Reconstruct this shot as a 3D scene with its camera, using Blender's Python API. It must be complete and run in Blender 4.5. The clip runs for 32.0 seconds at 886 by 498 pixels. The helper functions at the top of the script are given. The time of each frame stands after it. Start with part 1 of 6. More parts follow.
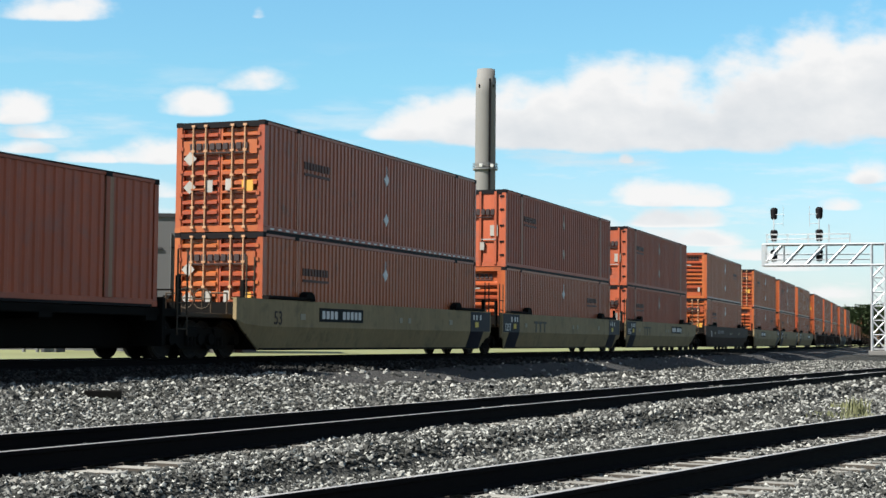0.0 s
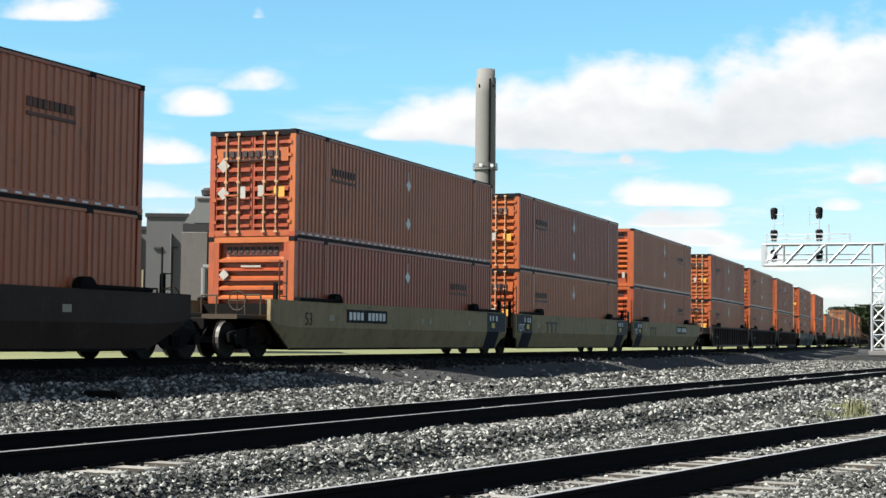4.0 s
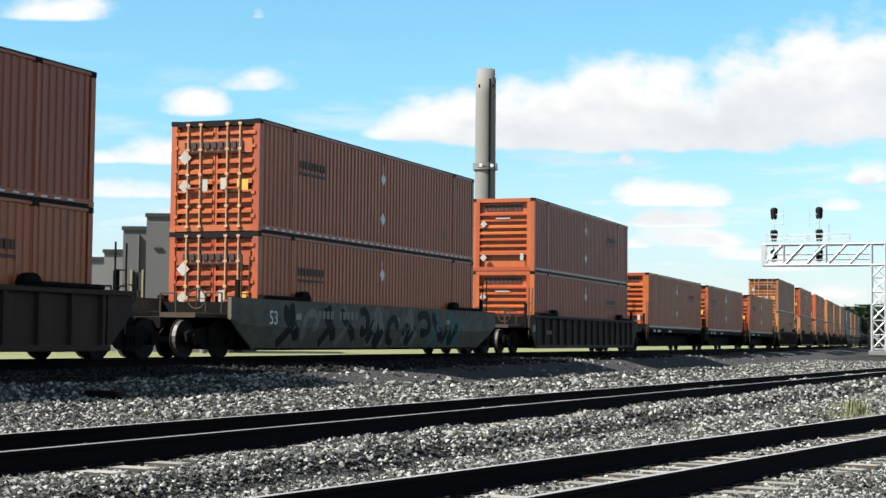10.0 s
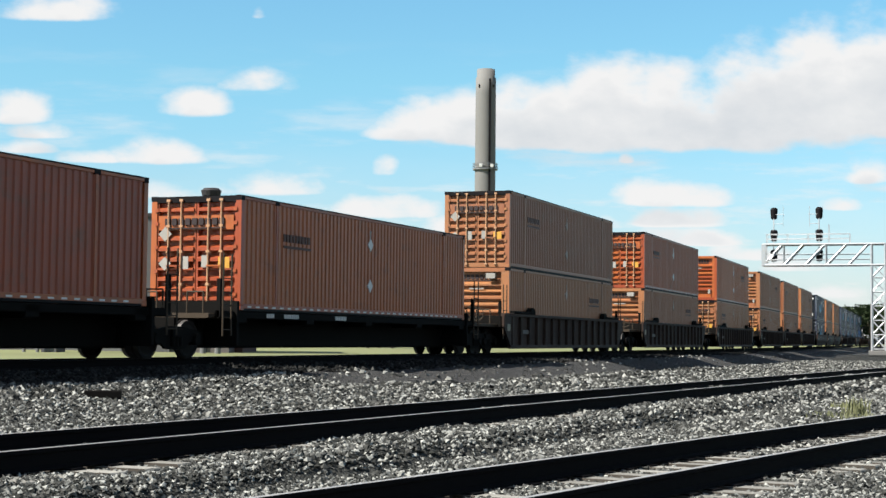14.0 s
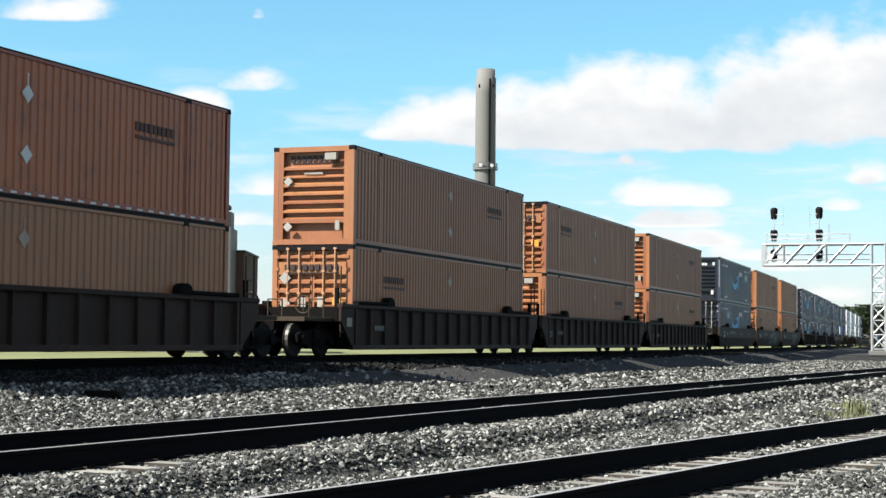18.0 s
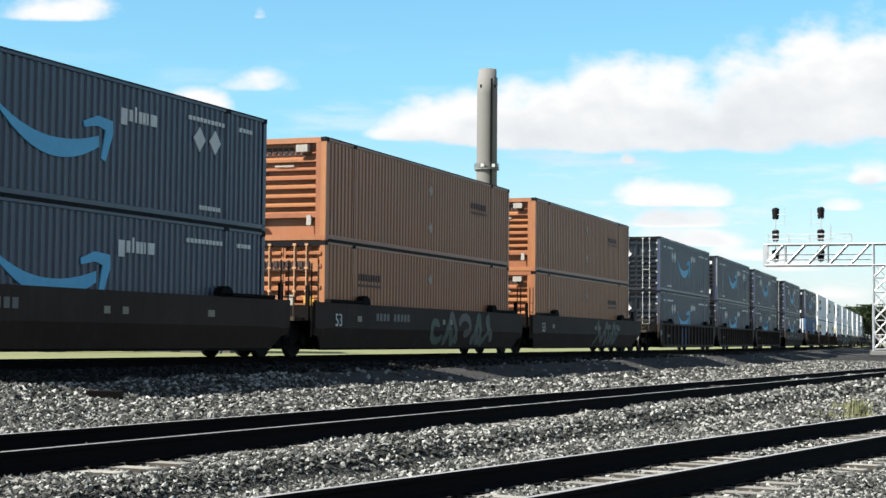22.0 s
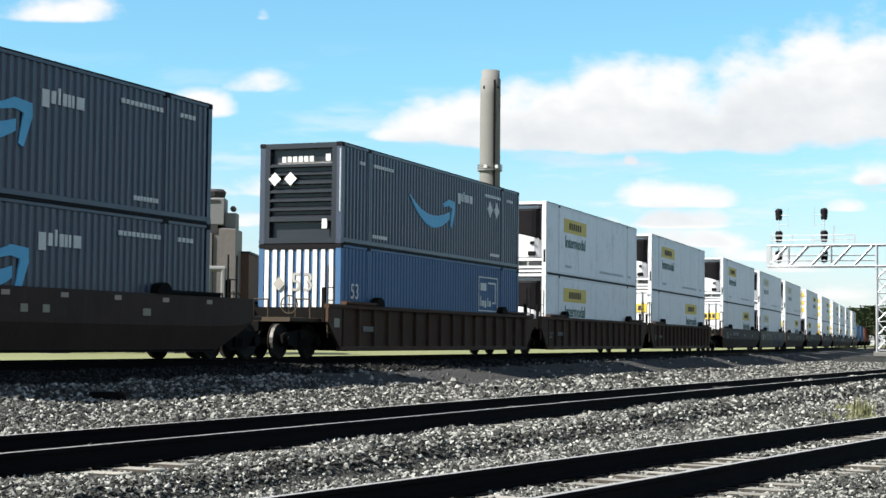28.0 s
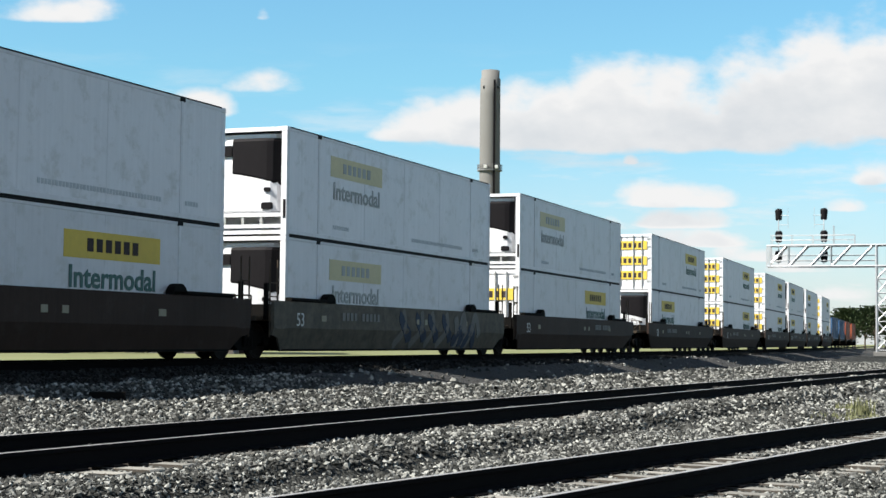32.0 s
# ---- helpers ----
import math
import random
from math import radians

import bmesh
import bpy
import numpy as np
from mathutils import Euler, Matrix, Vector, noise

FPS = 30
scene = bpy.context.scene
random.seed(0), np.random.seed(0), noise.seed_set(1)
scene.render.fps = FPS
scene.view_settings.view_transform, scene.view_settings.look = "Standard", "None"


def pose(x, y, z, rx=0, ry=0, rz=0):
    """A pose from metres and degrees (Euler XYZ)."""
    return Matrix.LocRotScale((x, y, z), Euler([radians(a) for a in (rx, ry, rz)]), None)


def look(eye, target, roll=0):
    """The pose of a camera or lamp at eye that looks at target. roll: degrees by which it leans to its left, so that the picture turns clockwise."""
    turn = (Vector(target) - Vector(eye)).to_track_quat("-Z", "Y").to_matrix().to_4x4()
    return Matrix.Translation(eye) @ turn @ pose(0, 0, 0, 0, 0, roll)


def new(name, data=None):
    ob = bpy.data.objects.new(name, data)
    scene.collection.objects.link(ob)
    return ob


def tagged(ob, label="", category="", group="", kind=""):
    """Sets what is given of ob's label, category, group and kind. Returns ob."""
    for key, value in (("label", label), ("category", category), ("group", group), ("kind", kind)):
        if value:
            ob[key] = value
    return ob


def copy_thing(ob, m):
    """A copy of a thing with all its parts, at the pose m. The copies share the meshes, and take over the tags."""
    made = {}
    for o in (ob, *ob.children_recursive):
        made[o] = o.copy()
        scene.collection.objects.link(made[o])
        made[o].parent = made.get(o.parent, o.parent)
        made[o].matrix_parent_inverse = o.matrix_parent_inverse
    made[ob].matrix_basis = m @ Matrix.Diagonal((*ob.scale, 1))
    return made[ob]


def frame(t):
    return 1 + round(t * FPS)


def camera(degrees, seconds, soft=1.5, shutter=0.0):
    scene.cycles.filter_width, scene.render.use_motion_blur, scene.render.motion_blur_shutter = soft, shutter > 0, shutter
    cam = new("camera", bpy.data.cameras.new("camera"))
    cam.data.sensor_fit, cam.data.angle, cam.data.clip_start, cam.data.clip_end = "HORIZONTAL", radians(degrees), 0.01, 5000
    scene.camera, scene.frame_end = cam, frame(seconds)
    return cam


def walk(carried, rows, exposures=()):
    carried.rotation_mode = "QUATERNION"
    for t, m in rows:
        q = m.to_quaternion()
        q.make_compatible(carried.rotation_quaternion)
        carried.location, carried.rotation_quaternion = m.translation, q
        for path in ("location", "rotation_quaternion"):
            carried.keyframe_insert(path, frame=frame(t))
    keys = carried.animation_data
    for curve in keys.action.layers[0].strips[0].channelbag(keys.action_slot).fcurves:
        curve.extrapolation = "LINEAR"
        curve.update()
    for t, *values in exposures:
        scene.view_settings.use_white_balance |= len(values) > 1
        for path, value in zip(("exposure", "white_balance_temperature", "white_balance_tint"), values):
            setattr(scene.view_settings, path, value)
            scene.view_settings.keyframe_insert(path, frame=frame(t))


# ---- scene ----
CAM_Z = 1.30
cam = camera(31.27, 32.0, soft=1.5, shutter=0.0)


def view(yaw, pitch, roll):
    # yaw: degrees to the left, pitch: degrees up
    a, b = radians(yaw), radians(pitch)
    way = Vector((-math.sin(a) * math.cos(b), math.cos(a) * math.cos(b), math.sin(b)))
    eye = Vector((0, 0, CAM_Z))
    return look(eye, eye + way * 50, roll)


PITCH, ROLL = 3.249, 0.58
walk(cam, [(0, view(0, PITCH, ROLL)), (9, view(0, PITCH, ROLL)), (18.4, view(0, PITCH, ROLL)), (19.0, view(0.04, PITCH, ROLL)),
           (21.5, view(0.045, PITCH, ROLL)), (22.4, view(0.07, PITCH + 0.005, ROLL)), (23.2, view(0.105, PITCH + 0.02, ROLL)),
           (24.1, view(0.155, PITCH + 0.035, ROLL)), (25, view(0.164, PITCH + 0.04, ROLL)), (28.5, view(0.17, PITCH + 0.04, ROLL)),
           (32, view(0.165, PITCH + 0.04, ROLL))], exposures=[(0, 1.38), (0.8, 1.50), (12.4, 1.50), (13, 1.40), (14, 1.33), (15, 1.38), (16.6, 1.50), (30.3, 1.50), (31, 1.36), (32, 1.34)])

# ---- light ----
SUN_WAY = Vector((-0.647, -0.265, 0.714)).normalized()   # towards the sun
sun = new("sun", bpy.data.lights.new("sun", "SUN"))
sun.data.energy, sun.data.angle, sun.data.color = 5.0, radians(0.5), (0.955, 0.92, 0.85)
sun.matrix_world = look((0, 0, 0), -SUN_WAY)


def link(nt, a, b):
    nt.links.new(a, b)


def node(nt, kind, **values):
    n = nt.nodes.new(kind)
    for k, val in values.items():
        n.inputs[k].default_value = val
    return n


def op(nt, what, a, b=0.0, clamp=False):
    n = nt.nodes.new("ShaderNodeMath")
    n.operation, n.use_clamp = what, clamp
    for i, v in enumerate((a, b)):
        if isinstance(v, (int, float)):
            n.inputs[i].default_value = v
        else:
            link(nt, v, n.inputs[i])
    return n.outputs[0]


def make_world():
    w = bpy.data.worlds.new("sky")
    w.use_nodes = True
    scene.world = w
    nt = w.node_tree
    nt.nodes.clear()
    sky = nt.nodes.new("ShaderNodeTexSky")
    sky.sky_type, sky.sun_disc = "NISHITA", False
    sky.sun_elevation = math.asin(SUN_WAY.z)
    sky.sun_rotation = math.atan2(SUN_WAY.x, SUN_WAY.y)
    sky.air_density, sky.dust_density, sky.ozone_density = 1.3, 0.4, 4.0
    co = nt.nodes.new("ShaderNodeTexCoord")
    sep = nt.nodes.new("ShaderNodeSeparateXYZ")
    link(nt, co.outputs["Generated"], sep.inputs[0])
    # plane coordinates on the sky: across and up, for the half of the sky ahead
    ahead = op(nt, "MAXIMUM", sep.outputs[1], 0.05)
    u, v = op(nt, "DIVIDE", sep.outputs[0], ahead), op(nt, "DIVIDE", sep.outputs[2], ahead)
    flat = nt.nodes.new("ShaderNodeCombineXYZ")
    link(nt, u, flat.inputs[0])
    link(nt, op(nt, "MULTIPLY", v, 1.6), flat.inputs[1])
    puff = node(nt, "ShaderNodeTexNoise", Scale=27.0, Detail=6.0, Roughness=0.52)
    link(nt, flat.outputs[0], puff.inputs["Vector"])
    wisp = node(nt, "ShaderNodeTexNoise", Scale=14.0, Detail=6.0, Roughness=0.6)
    link(nt, flat.outputs[0], wisp.inputs["Vector"])
    rag = op(nt, "ADD", op(nt, "MULTIPLY", op(nt, "SUBTRACT", puff.outputs[0], 0.5), 2.0), op(nt, "MULTIPLY", op(nt, "SUBTRACT", wisp.outputs[0], 0.5), 2.0))

    def heap(up):
        total = None
        for cu, cv, ru, rv, strength in [tuple(a / CLOUD_UNIT for a in c[:4]) + c[4:] for c in CLOUDS]:
            du = op(nt, "DIVIDE", op(nt, "SUBTRACT", u, cu), ru)
            dv = op(nt, "DIVIDE", op(nt, "SUBTRACT", up, cv), rv)
            # flat below, heaped above
            dv = op(nt, "MAXIMUM", dv, op(nt, "MULTIPLY", dv, -4.5))
            d2 = op(nt, "ADD", op(nt, "MULTIPLY", du, du), op(nt, "MULTIPLY", dv, dv))
            m = op(nt, "MULTIPLY", op(nt, "SUBTRACT", 1.0, d2), strength)
            total = m if total is None else op(nt, "MAXIMUM", total, m)
        return op(nt, "ADD", total, rag)

    dens = nt.nodes.new("ShaderNodeMapRange")
    dens.interpolation_type = "SMOOTHSTEP"
    dens.inputs[1].default_value, dens.inputs[2].default_value = 0.0, 1.1
    link(nt, heap(v), dens.inputs[0])
    # a cloud's base is shaded by what lies above it
    above = nt.nodes.new("ShaderNodeMapRange")
    above.interpolation_type = "SMOOTHSTEP"
    above.inputs[1].default_value, above.inputs[2].default_value = 0.1, 1.5
    link(nt, heap(op(nt, "ADD", v, 0.012)), above.inputs[0])
    # low thin haze of cloud towards the horizon
    low = nt.nodes.new("ShaderNodeMapRange")
    low.inputs[1].default_value, low.inputs[2].default_value, low.inputs[3].default_value, low.inputs[4].default_value = 0.0, 0.13, 0.6, 0.0
    link(nt, v, low.inputs[0])
    thin = op(nt, "MULTIPLY", low.outputs[0], op(nt, "MULTIPLY", wisp.outputs[0], 1.5), True)
    # unseen cloud added over the rest of the sky, to whiten the fill light
    round_about = node(nt, "ShaderNodeTexNoise", Scale=3.2, Detail=5.0, Roughness=0.6)
    link(nt, co.outputs["Generated"], round_about.inputs["Vector"])
    scatter = nt.nodes.new("ShaderNodeMapRange")
    scatter.interpolation_type = "SMOOTHSTEP"
    scatter.inputs[1].default_value, scatter.inputs[2].default_value = 0.49, 0.66
    link(nt, round_about.outputs[0], scatter.inputs[0])
    aside = nt.nodes.new("ShaderNodeMapRange")
    aside.inputs[1].default_value, aside.inputs[2].default_value, aside.inputs[3].default_value, aside.inputs[4].default_value = 0.6, 0.85, 1.0, 0.0
    link(nt, sep.outputs[1], aside.inputs[0])
    # a thin streaky veil low in the sky
    streaks = nt.nodes.new("ShaderNodeCombineXYZ")
    link(nt, u, streaks.inputs[0])
    link(nt, op(nt, "MULTIPLY", v, 5.5), streaks.inputs[1])
    streaky = node(nt, "ShaderNodeTexNoise", Scale=9.0, Detail=6.0, Roughness=0.6)
    link(nt, streaks.outputs[0], streaky.inputs["Vector"])
    veil = nt.nodes.new("ShaderNodeMapRange")
    veil.interpolation_type = "SMOOTHSTEP"
    veil.inputs[1].default_value, veil.inputs[2].default_value, veil.inputs[4].default_value = 0.46, 0.72, 0.75
    link(nt, streaky.outputs[0], veil.inputs[0])
    drop = nt.nodes.new("ShaderNodeMapRange")
    drop.inputs[1].default_value, drop.inputs[2].default_value, drop.inputs[3].default_value, drop.inputs[4].default_value = 0.09, 0.19, 1.0, 0.0
    link(nt, v, drop.inputs[0])
    thin = op(nt, "MAXIMUM", thin, op(nt, "MULTIPLY", veil.outputs[0], drop.outputs[0]))
    cover = op(nt, "MAXIMUM", op(nt, "MAXIMUM", dens.outputs[0], thin), op(nt, "MULTIPLY", scatter.outputs[0], aside.outputs[0]))
    cloud = nt.nodes.new("ShaderNodeValToRGB")
    cloud.color_ramp.elements[0].position, cloud.color_ramp.elements[0].color = 0.15, (0.66, 0.72, 0.78, 1)
    cloud.color_ramp.elements[1].position, cloud.color_ramp.elements[1].color = 0.62, (1, 1, 1, 1)
    link(nt, op(nt, "ADD", op(nt, "SUBTRACT", 0.75, op(nt, "MULTIPLY", above.outputs[0], 0.36)), op(nt, "MULTIPLY", op(nt, "SUBTRACT", wisp.outputs[0], 0.5), 0.7)), cloud.inputs[0])
    mul = nt.nodes.new("ShaderNodeMix")
    mul.data_type, mul.blend_type = "RGBA", "MULTIPLY"
    mul.inputs[0].default_value = 1
    link(nt, cloud.outputs[0], mul.inputs[6])
    mul.inputs[7].default_value = (CLOUD_GAIN, CLOUD_GAIN, CLOUD_GAIN, 1)
    mix = nt.nodes.new("ShaderNodeMix")
    mix.data_type = "RGBA"
    link(nt, cover, mix.inputs[0])
    tint = nt.nodes.new("ShaderNodeMix")
    tint.data_type, tint.blend_type = "RGBA", "MULTIPLY"
    tint.inputs[0].default_value = 1
    link(nt, sky.outputs[0], tint.inputs[6])
    fade = nt.nodes.new("ShaderNodeMapRange")
    fade.inputs[1].default_value, fade.inputs[2].default_value = 0.02, 0.16
    link(nt, sep.outputs[2], fade.inputs[0])
    hue = nt.nodes.new("ShaderNodeMix")
    hue.data_type = "RGBA"
    link(nt, fade.outputs[0], hue.inputs[0])
    hue.inputs[6].default_value, hue.inputs[7].default_value = (*LOW_TINT, 1), (*SKY_TINT, 1)
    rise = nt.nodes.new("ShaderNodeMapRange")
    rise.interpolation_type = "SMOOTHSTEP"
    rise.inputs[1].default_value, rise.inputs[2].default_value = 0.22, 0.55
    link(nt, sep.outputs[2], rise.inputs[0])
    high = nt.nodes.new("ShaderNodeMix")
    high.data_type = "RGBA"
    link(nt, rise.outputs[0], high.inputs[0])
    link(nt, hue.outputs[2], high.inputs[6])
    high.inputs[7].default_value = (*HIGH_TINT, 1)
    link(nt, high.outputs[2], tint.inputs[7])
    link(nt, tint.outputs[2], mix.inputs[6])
    link(nt, mul.outputs[2], mix.inputs[7])
    bg = node(nt, "ShaderNodeBackground", Strength=SKY)
    link(nt, mix.outputs[2], bg.inputs[0])
    out = nt.nodes.new("ShaderNodeOutputWorld")
    link(nt, bg.outputs[0], out.inputs[0])


SKY, CLOUD_GAIN, SKY_TINT, LOW_TINT = 0.054, 6.6, (0.75, 1.14, 1.20), (0.76, 0.96, 1.29)
# clouds, on a plain of 2800 units ahead: across, flat base over the horizon, half width, height, strength
CLOUD_UNIT = 2800.0
CLOUDS = [(-26, 362, 127, 71, 1.6), (56, 360, 132, 97, 1.7), (162, 361, 152, 136, 1.7), (292, 362, 152, 160, 1.7), (422, 366, 152, 153, 1.7), (542, 373, 152, 181, 1.7), (662, 384, 152, 196, 1.7), (786, 400, 152, 204, 1.7),
          (-694, 568, 130, 50, 1.2), (-446, 400, 71, 58, 1.25), (-344, 444, 72, 36, 0.5), (-334, 572, 16, 26, 0.66), (-754, 383, 71, 62, 1.25), (-714, 353, 92, 32, 1.15), (-754, 326, 76, 30, 1.15), (-510, 313, 113, 48, 1.25),
          (-620, 310, 81, 26, 0.98), (-324, 258, 124, 44, 1.15), (-104, 294, 32, 38, 1.07), (324, 318, 19, 20, 1.07), (-104, 219, 124, 46, 1.15), (16, 194, 81, 34, 1.07), (216, 202, 135, 36, 1.15), (406, 246, 143, 50, 1.25),
          (416, 208, 121, 40, 1.07), (760, 292, 60, 60, 1.25), (702, 238, 52, 28, 0.98), (446, 174, 146, 34, 0.98), (546, 149, 103, 32, 0.98), (316, 168, 103, 26, 0.82), (620, 129, 76, 26, 0.9), (716, 84, 103, 40, 0.9),
          (-584, 250, 173, 36, 0.82), (-344, 202, 124, 32, 0.82), (120, 156, 162, 30, 0.74)]
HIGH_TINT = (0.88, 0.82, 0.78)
make_world()

# ---- the track's plan ----
# the near flank of the train: a curve given by its start, heading and curvature
X0, Y0, HEAD0, K0, K1, K2 = -4.5826, 40.7327, 1.19661, 1.1214e-3, -1.1277e-5, 3.301e-8
RAIL_Z = 0.77


def build_path():
    pts = {0: (X0, Y0, HEAD0)}
    step = 0.5
    for sign in (1, -1):
        x, y, h = X0, Y0, HEAD0
        for i in range(1, 2200):
            u = max(-40.0, min(190.0, sign * (i - 0.5) * step))
            k = K0 + K1 * u + K2 * u * u if -40 < u < 190 else 0.0
            h2 = h + sign * step * k
            x += sign * step * math.cos((h + h2) / 2)
            y += sign * step * math.sin((h + h2) / 2)
            h = h2
            pts[sign * i] = (x, y, h)
    return pts


PATH = build_path()


def on_path(u, lat=0.0):
    """Place and heading at u metres along the train's near flank, lat metres beyond it."""
    i = math.floor(u * 2)
    a, b, w = PATH[i], PATH[i + 1], u * 2 - i
    x, y, h = (a[j] * (1 - w) + b[j] * w for j in range(3))
    return x - math.sin(h) * lat, y + math.cos(h) * lat, h


SPEEDS = ((0, 21.141), (8, 21.203), (16, 21.193), (24, 21.289), (32, 21.531))


# the train hangs back or runs ahead by these metres
LAG = ((21.0, 0.05), (21.5, -0.33), (22.0, 0.57), (22.5, 0.23), (23.0, 0.15), (24.0, 0.15), (25.5, 0.0))


def lag(t):
    return float(np.interp(t, [a for a, _ in LAG], [b for _, b in LAG], 0.0, 0.0))


def travelled(t):
    d = 0.0
    for (ta, va), (tb, vb) in zip(SPEEDS, SPEEDS[1:]):
        if t <= ta:
            break
        e = min(t, tb)
        ve = va + (vb - va) * (e - ta) / (tb - ta)
        d += (va + ve) / 2 * (e - ta)
    return d


def train_rows(front, half, z):
    """Rows for a thing whose middle is half metres behind the train mark front."""
    rows = []
    for i in range(0, 65):
        t = i * 0.5
        u = front - 50 - travelled(t) + lag(t)
        xa, ya, _ = on_path(u + half - 6.5, 1.295)
        xb, yb, _ = on_path(u + half + 6.5, 1.295)
        h = math.degrees(math.atan2(yb - ya, xb - xa))
        rows.append((t, pose((xa + xb) / 2, (ya + yb) / 2, z, 0, 0, h)))
    return rows


MOVING = []          # (thing, train mark of its front, half length, height)

# ---- materials ----
MATS = {}


def material(name, color, rough=0.6, metal=0.0, grain=0.25, grain_scale=6.0, spots=0.15, spot_scale=0.6, bump=0.15, bump_scale=60.0,
             dirt=None, dirt_amount=0.0, streak=0.0, vary=0.0, hue=0.0, gloss=0.3):
    """A painted or raw surface: base colour with coarse stains and fine grain, streaks down the face, and a little relief."""
    if name in MATS:
        return MATS[name]
    m = bpy.data.materials.new(name)
    m.use_nodes = True
    nt = m.node_tree
    bsdf = nt.nodes["Principled BSDF"]
    co = nt.nodes.new("ShaderNodeTexCoord")
    info = nt.nodes.new("ShaderNodeObjectInfo")
    shift = nt.nodes.new("ShaderNodeVectorMath")
    shift.operation = "ADD"
    link(nt, co.outputs["Object"], shift.inputs[0])
    off = nt.nodes.new("ShaderNodeCombineXYZ")
    for i in range(3):
        link(nt, op(nt, "MULTIPLY", info.outputs["Random"], 37.0 + 13 * i), off.inputs[i])
    link(nt, off.outputs[0], shift.inputs[1])
    fine = node(nt, "ShaderNodeTexNoise", Scale=grain_scale, Detail=6.0, Roughness=0.65)
    big = node(nt, "ShaderNodeTexNoise", Scale=spot_scale, Detail=4.0, Roughness=0.6)
    link(nt, shift.outputs[0], fine.inputs["Vector"])
    link(nt, shift.outputs[0], big.inputs["Vector"])
    f = op(nt, "ADD", op(nt, "MULTIPLY", op(nt, "SUBTRACT", fine.outputs[0], 0.5), grain * 2),
           op(nt, "MULTIPLY", op(nt, "SUBTRACT", big.outputs[0], 0.5), spots * 2))
    if streak:
        stretch = nt.nodes.new("ShaderNodeMapping")
        stretch.inputs["Scale"].default_value = (3.0, 3.0, 0.12)
        link(nt, shift.outputs[0], stretch.inputs["Vector"])
        st = node(nt, "ShaderNodeTexNoise", Scale=3.0, Detail=5.0, Roughness=0.7)
        link(nt, stretch.outputs[0], st.inputs["Vector"])
        f = op(nt, "ADD", f, op(nt, "MULTIPLY", op(nt, "SUBTRACT", st.outputs[0], 0.5), streak * 2))
    if vary:
        f = op(nt, "ADD", f, op(nt, "MULTIPLY", op(nt, "SUBTRACT", info.outputs["Random"], 0.5), vary * 2))
    hsv = nt.nodes.new("ShaderNodeHueSaturation")
    hsv.inputs["Color"].default_value = (*color, 1)
    link(nt, op(nt, "ADD", f, 1.0), hsv.inputs["Value"])
    if hue:
        link(nt, op(nt, "ADD", op(nt, "MULTIPLY", op(nt, "SUBTRACT", info.outputs["Random"], 0.5), hue), 0.5), hsv.inputs["Hue"])
    col = hsv.outputs[0]
    if dirt:
        mask = nt.nodes.new("ShaderNodeMapRange")
        mask.inputs[1].default_value, mask.inputs[2].default_value = 0.62 - dirt_amount, 0.75
        dn = node(nt, "ShaderNodeTexNoise", Scale=spot_scale * 2.7, Detail=8.0, Roughness=0.72)
        link(nt, shift.outputs[0], dn.inputs["Vector"])
        link(nt, dn.outputs[0], mask.inputs[0])
        mx = nt.nodes.new("ShaderNodeMix")
        mx.data_type = "RGBA"
        link(nt, mask.outputs[0], mx.inputs[0])
        link(nt, col, mx.inputs[6])
        mx.inputs[7].default_value = (*dirt, 1)
        col = mx.outputs[2]
    link(nt, col, bsdf.inputs["Base Color"])
    bsdf.inputs["Metallic"].default_value = metal
    bsdf.inputs["Specular IOR Level"].default_value = gloss
    link(nt, op(nt, "ADD", op(nt, "MULTIPLY", fine.outputs[0], 0.2), rough - 0.1, True), bsdf.inputs["Roughness"])
    if bump:
        bn = node(nt, "ShaderNodeTexNoise", Scale=bump_scale, Detail=3.0)
        link(nt, shift.outputs[0], bn.inputs["Vector"])
        b = node(nt, "ShaderNodeBump", Strength=bump, Distance=0.01)
        link(nt, bn.outputs[0], b.inputs["Height"])
        link(nt, b.outputs[0], bsdf.inputs["Normal"])
    MATS[name] = m
    return m


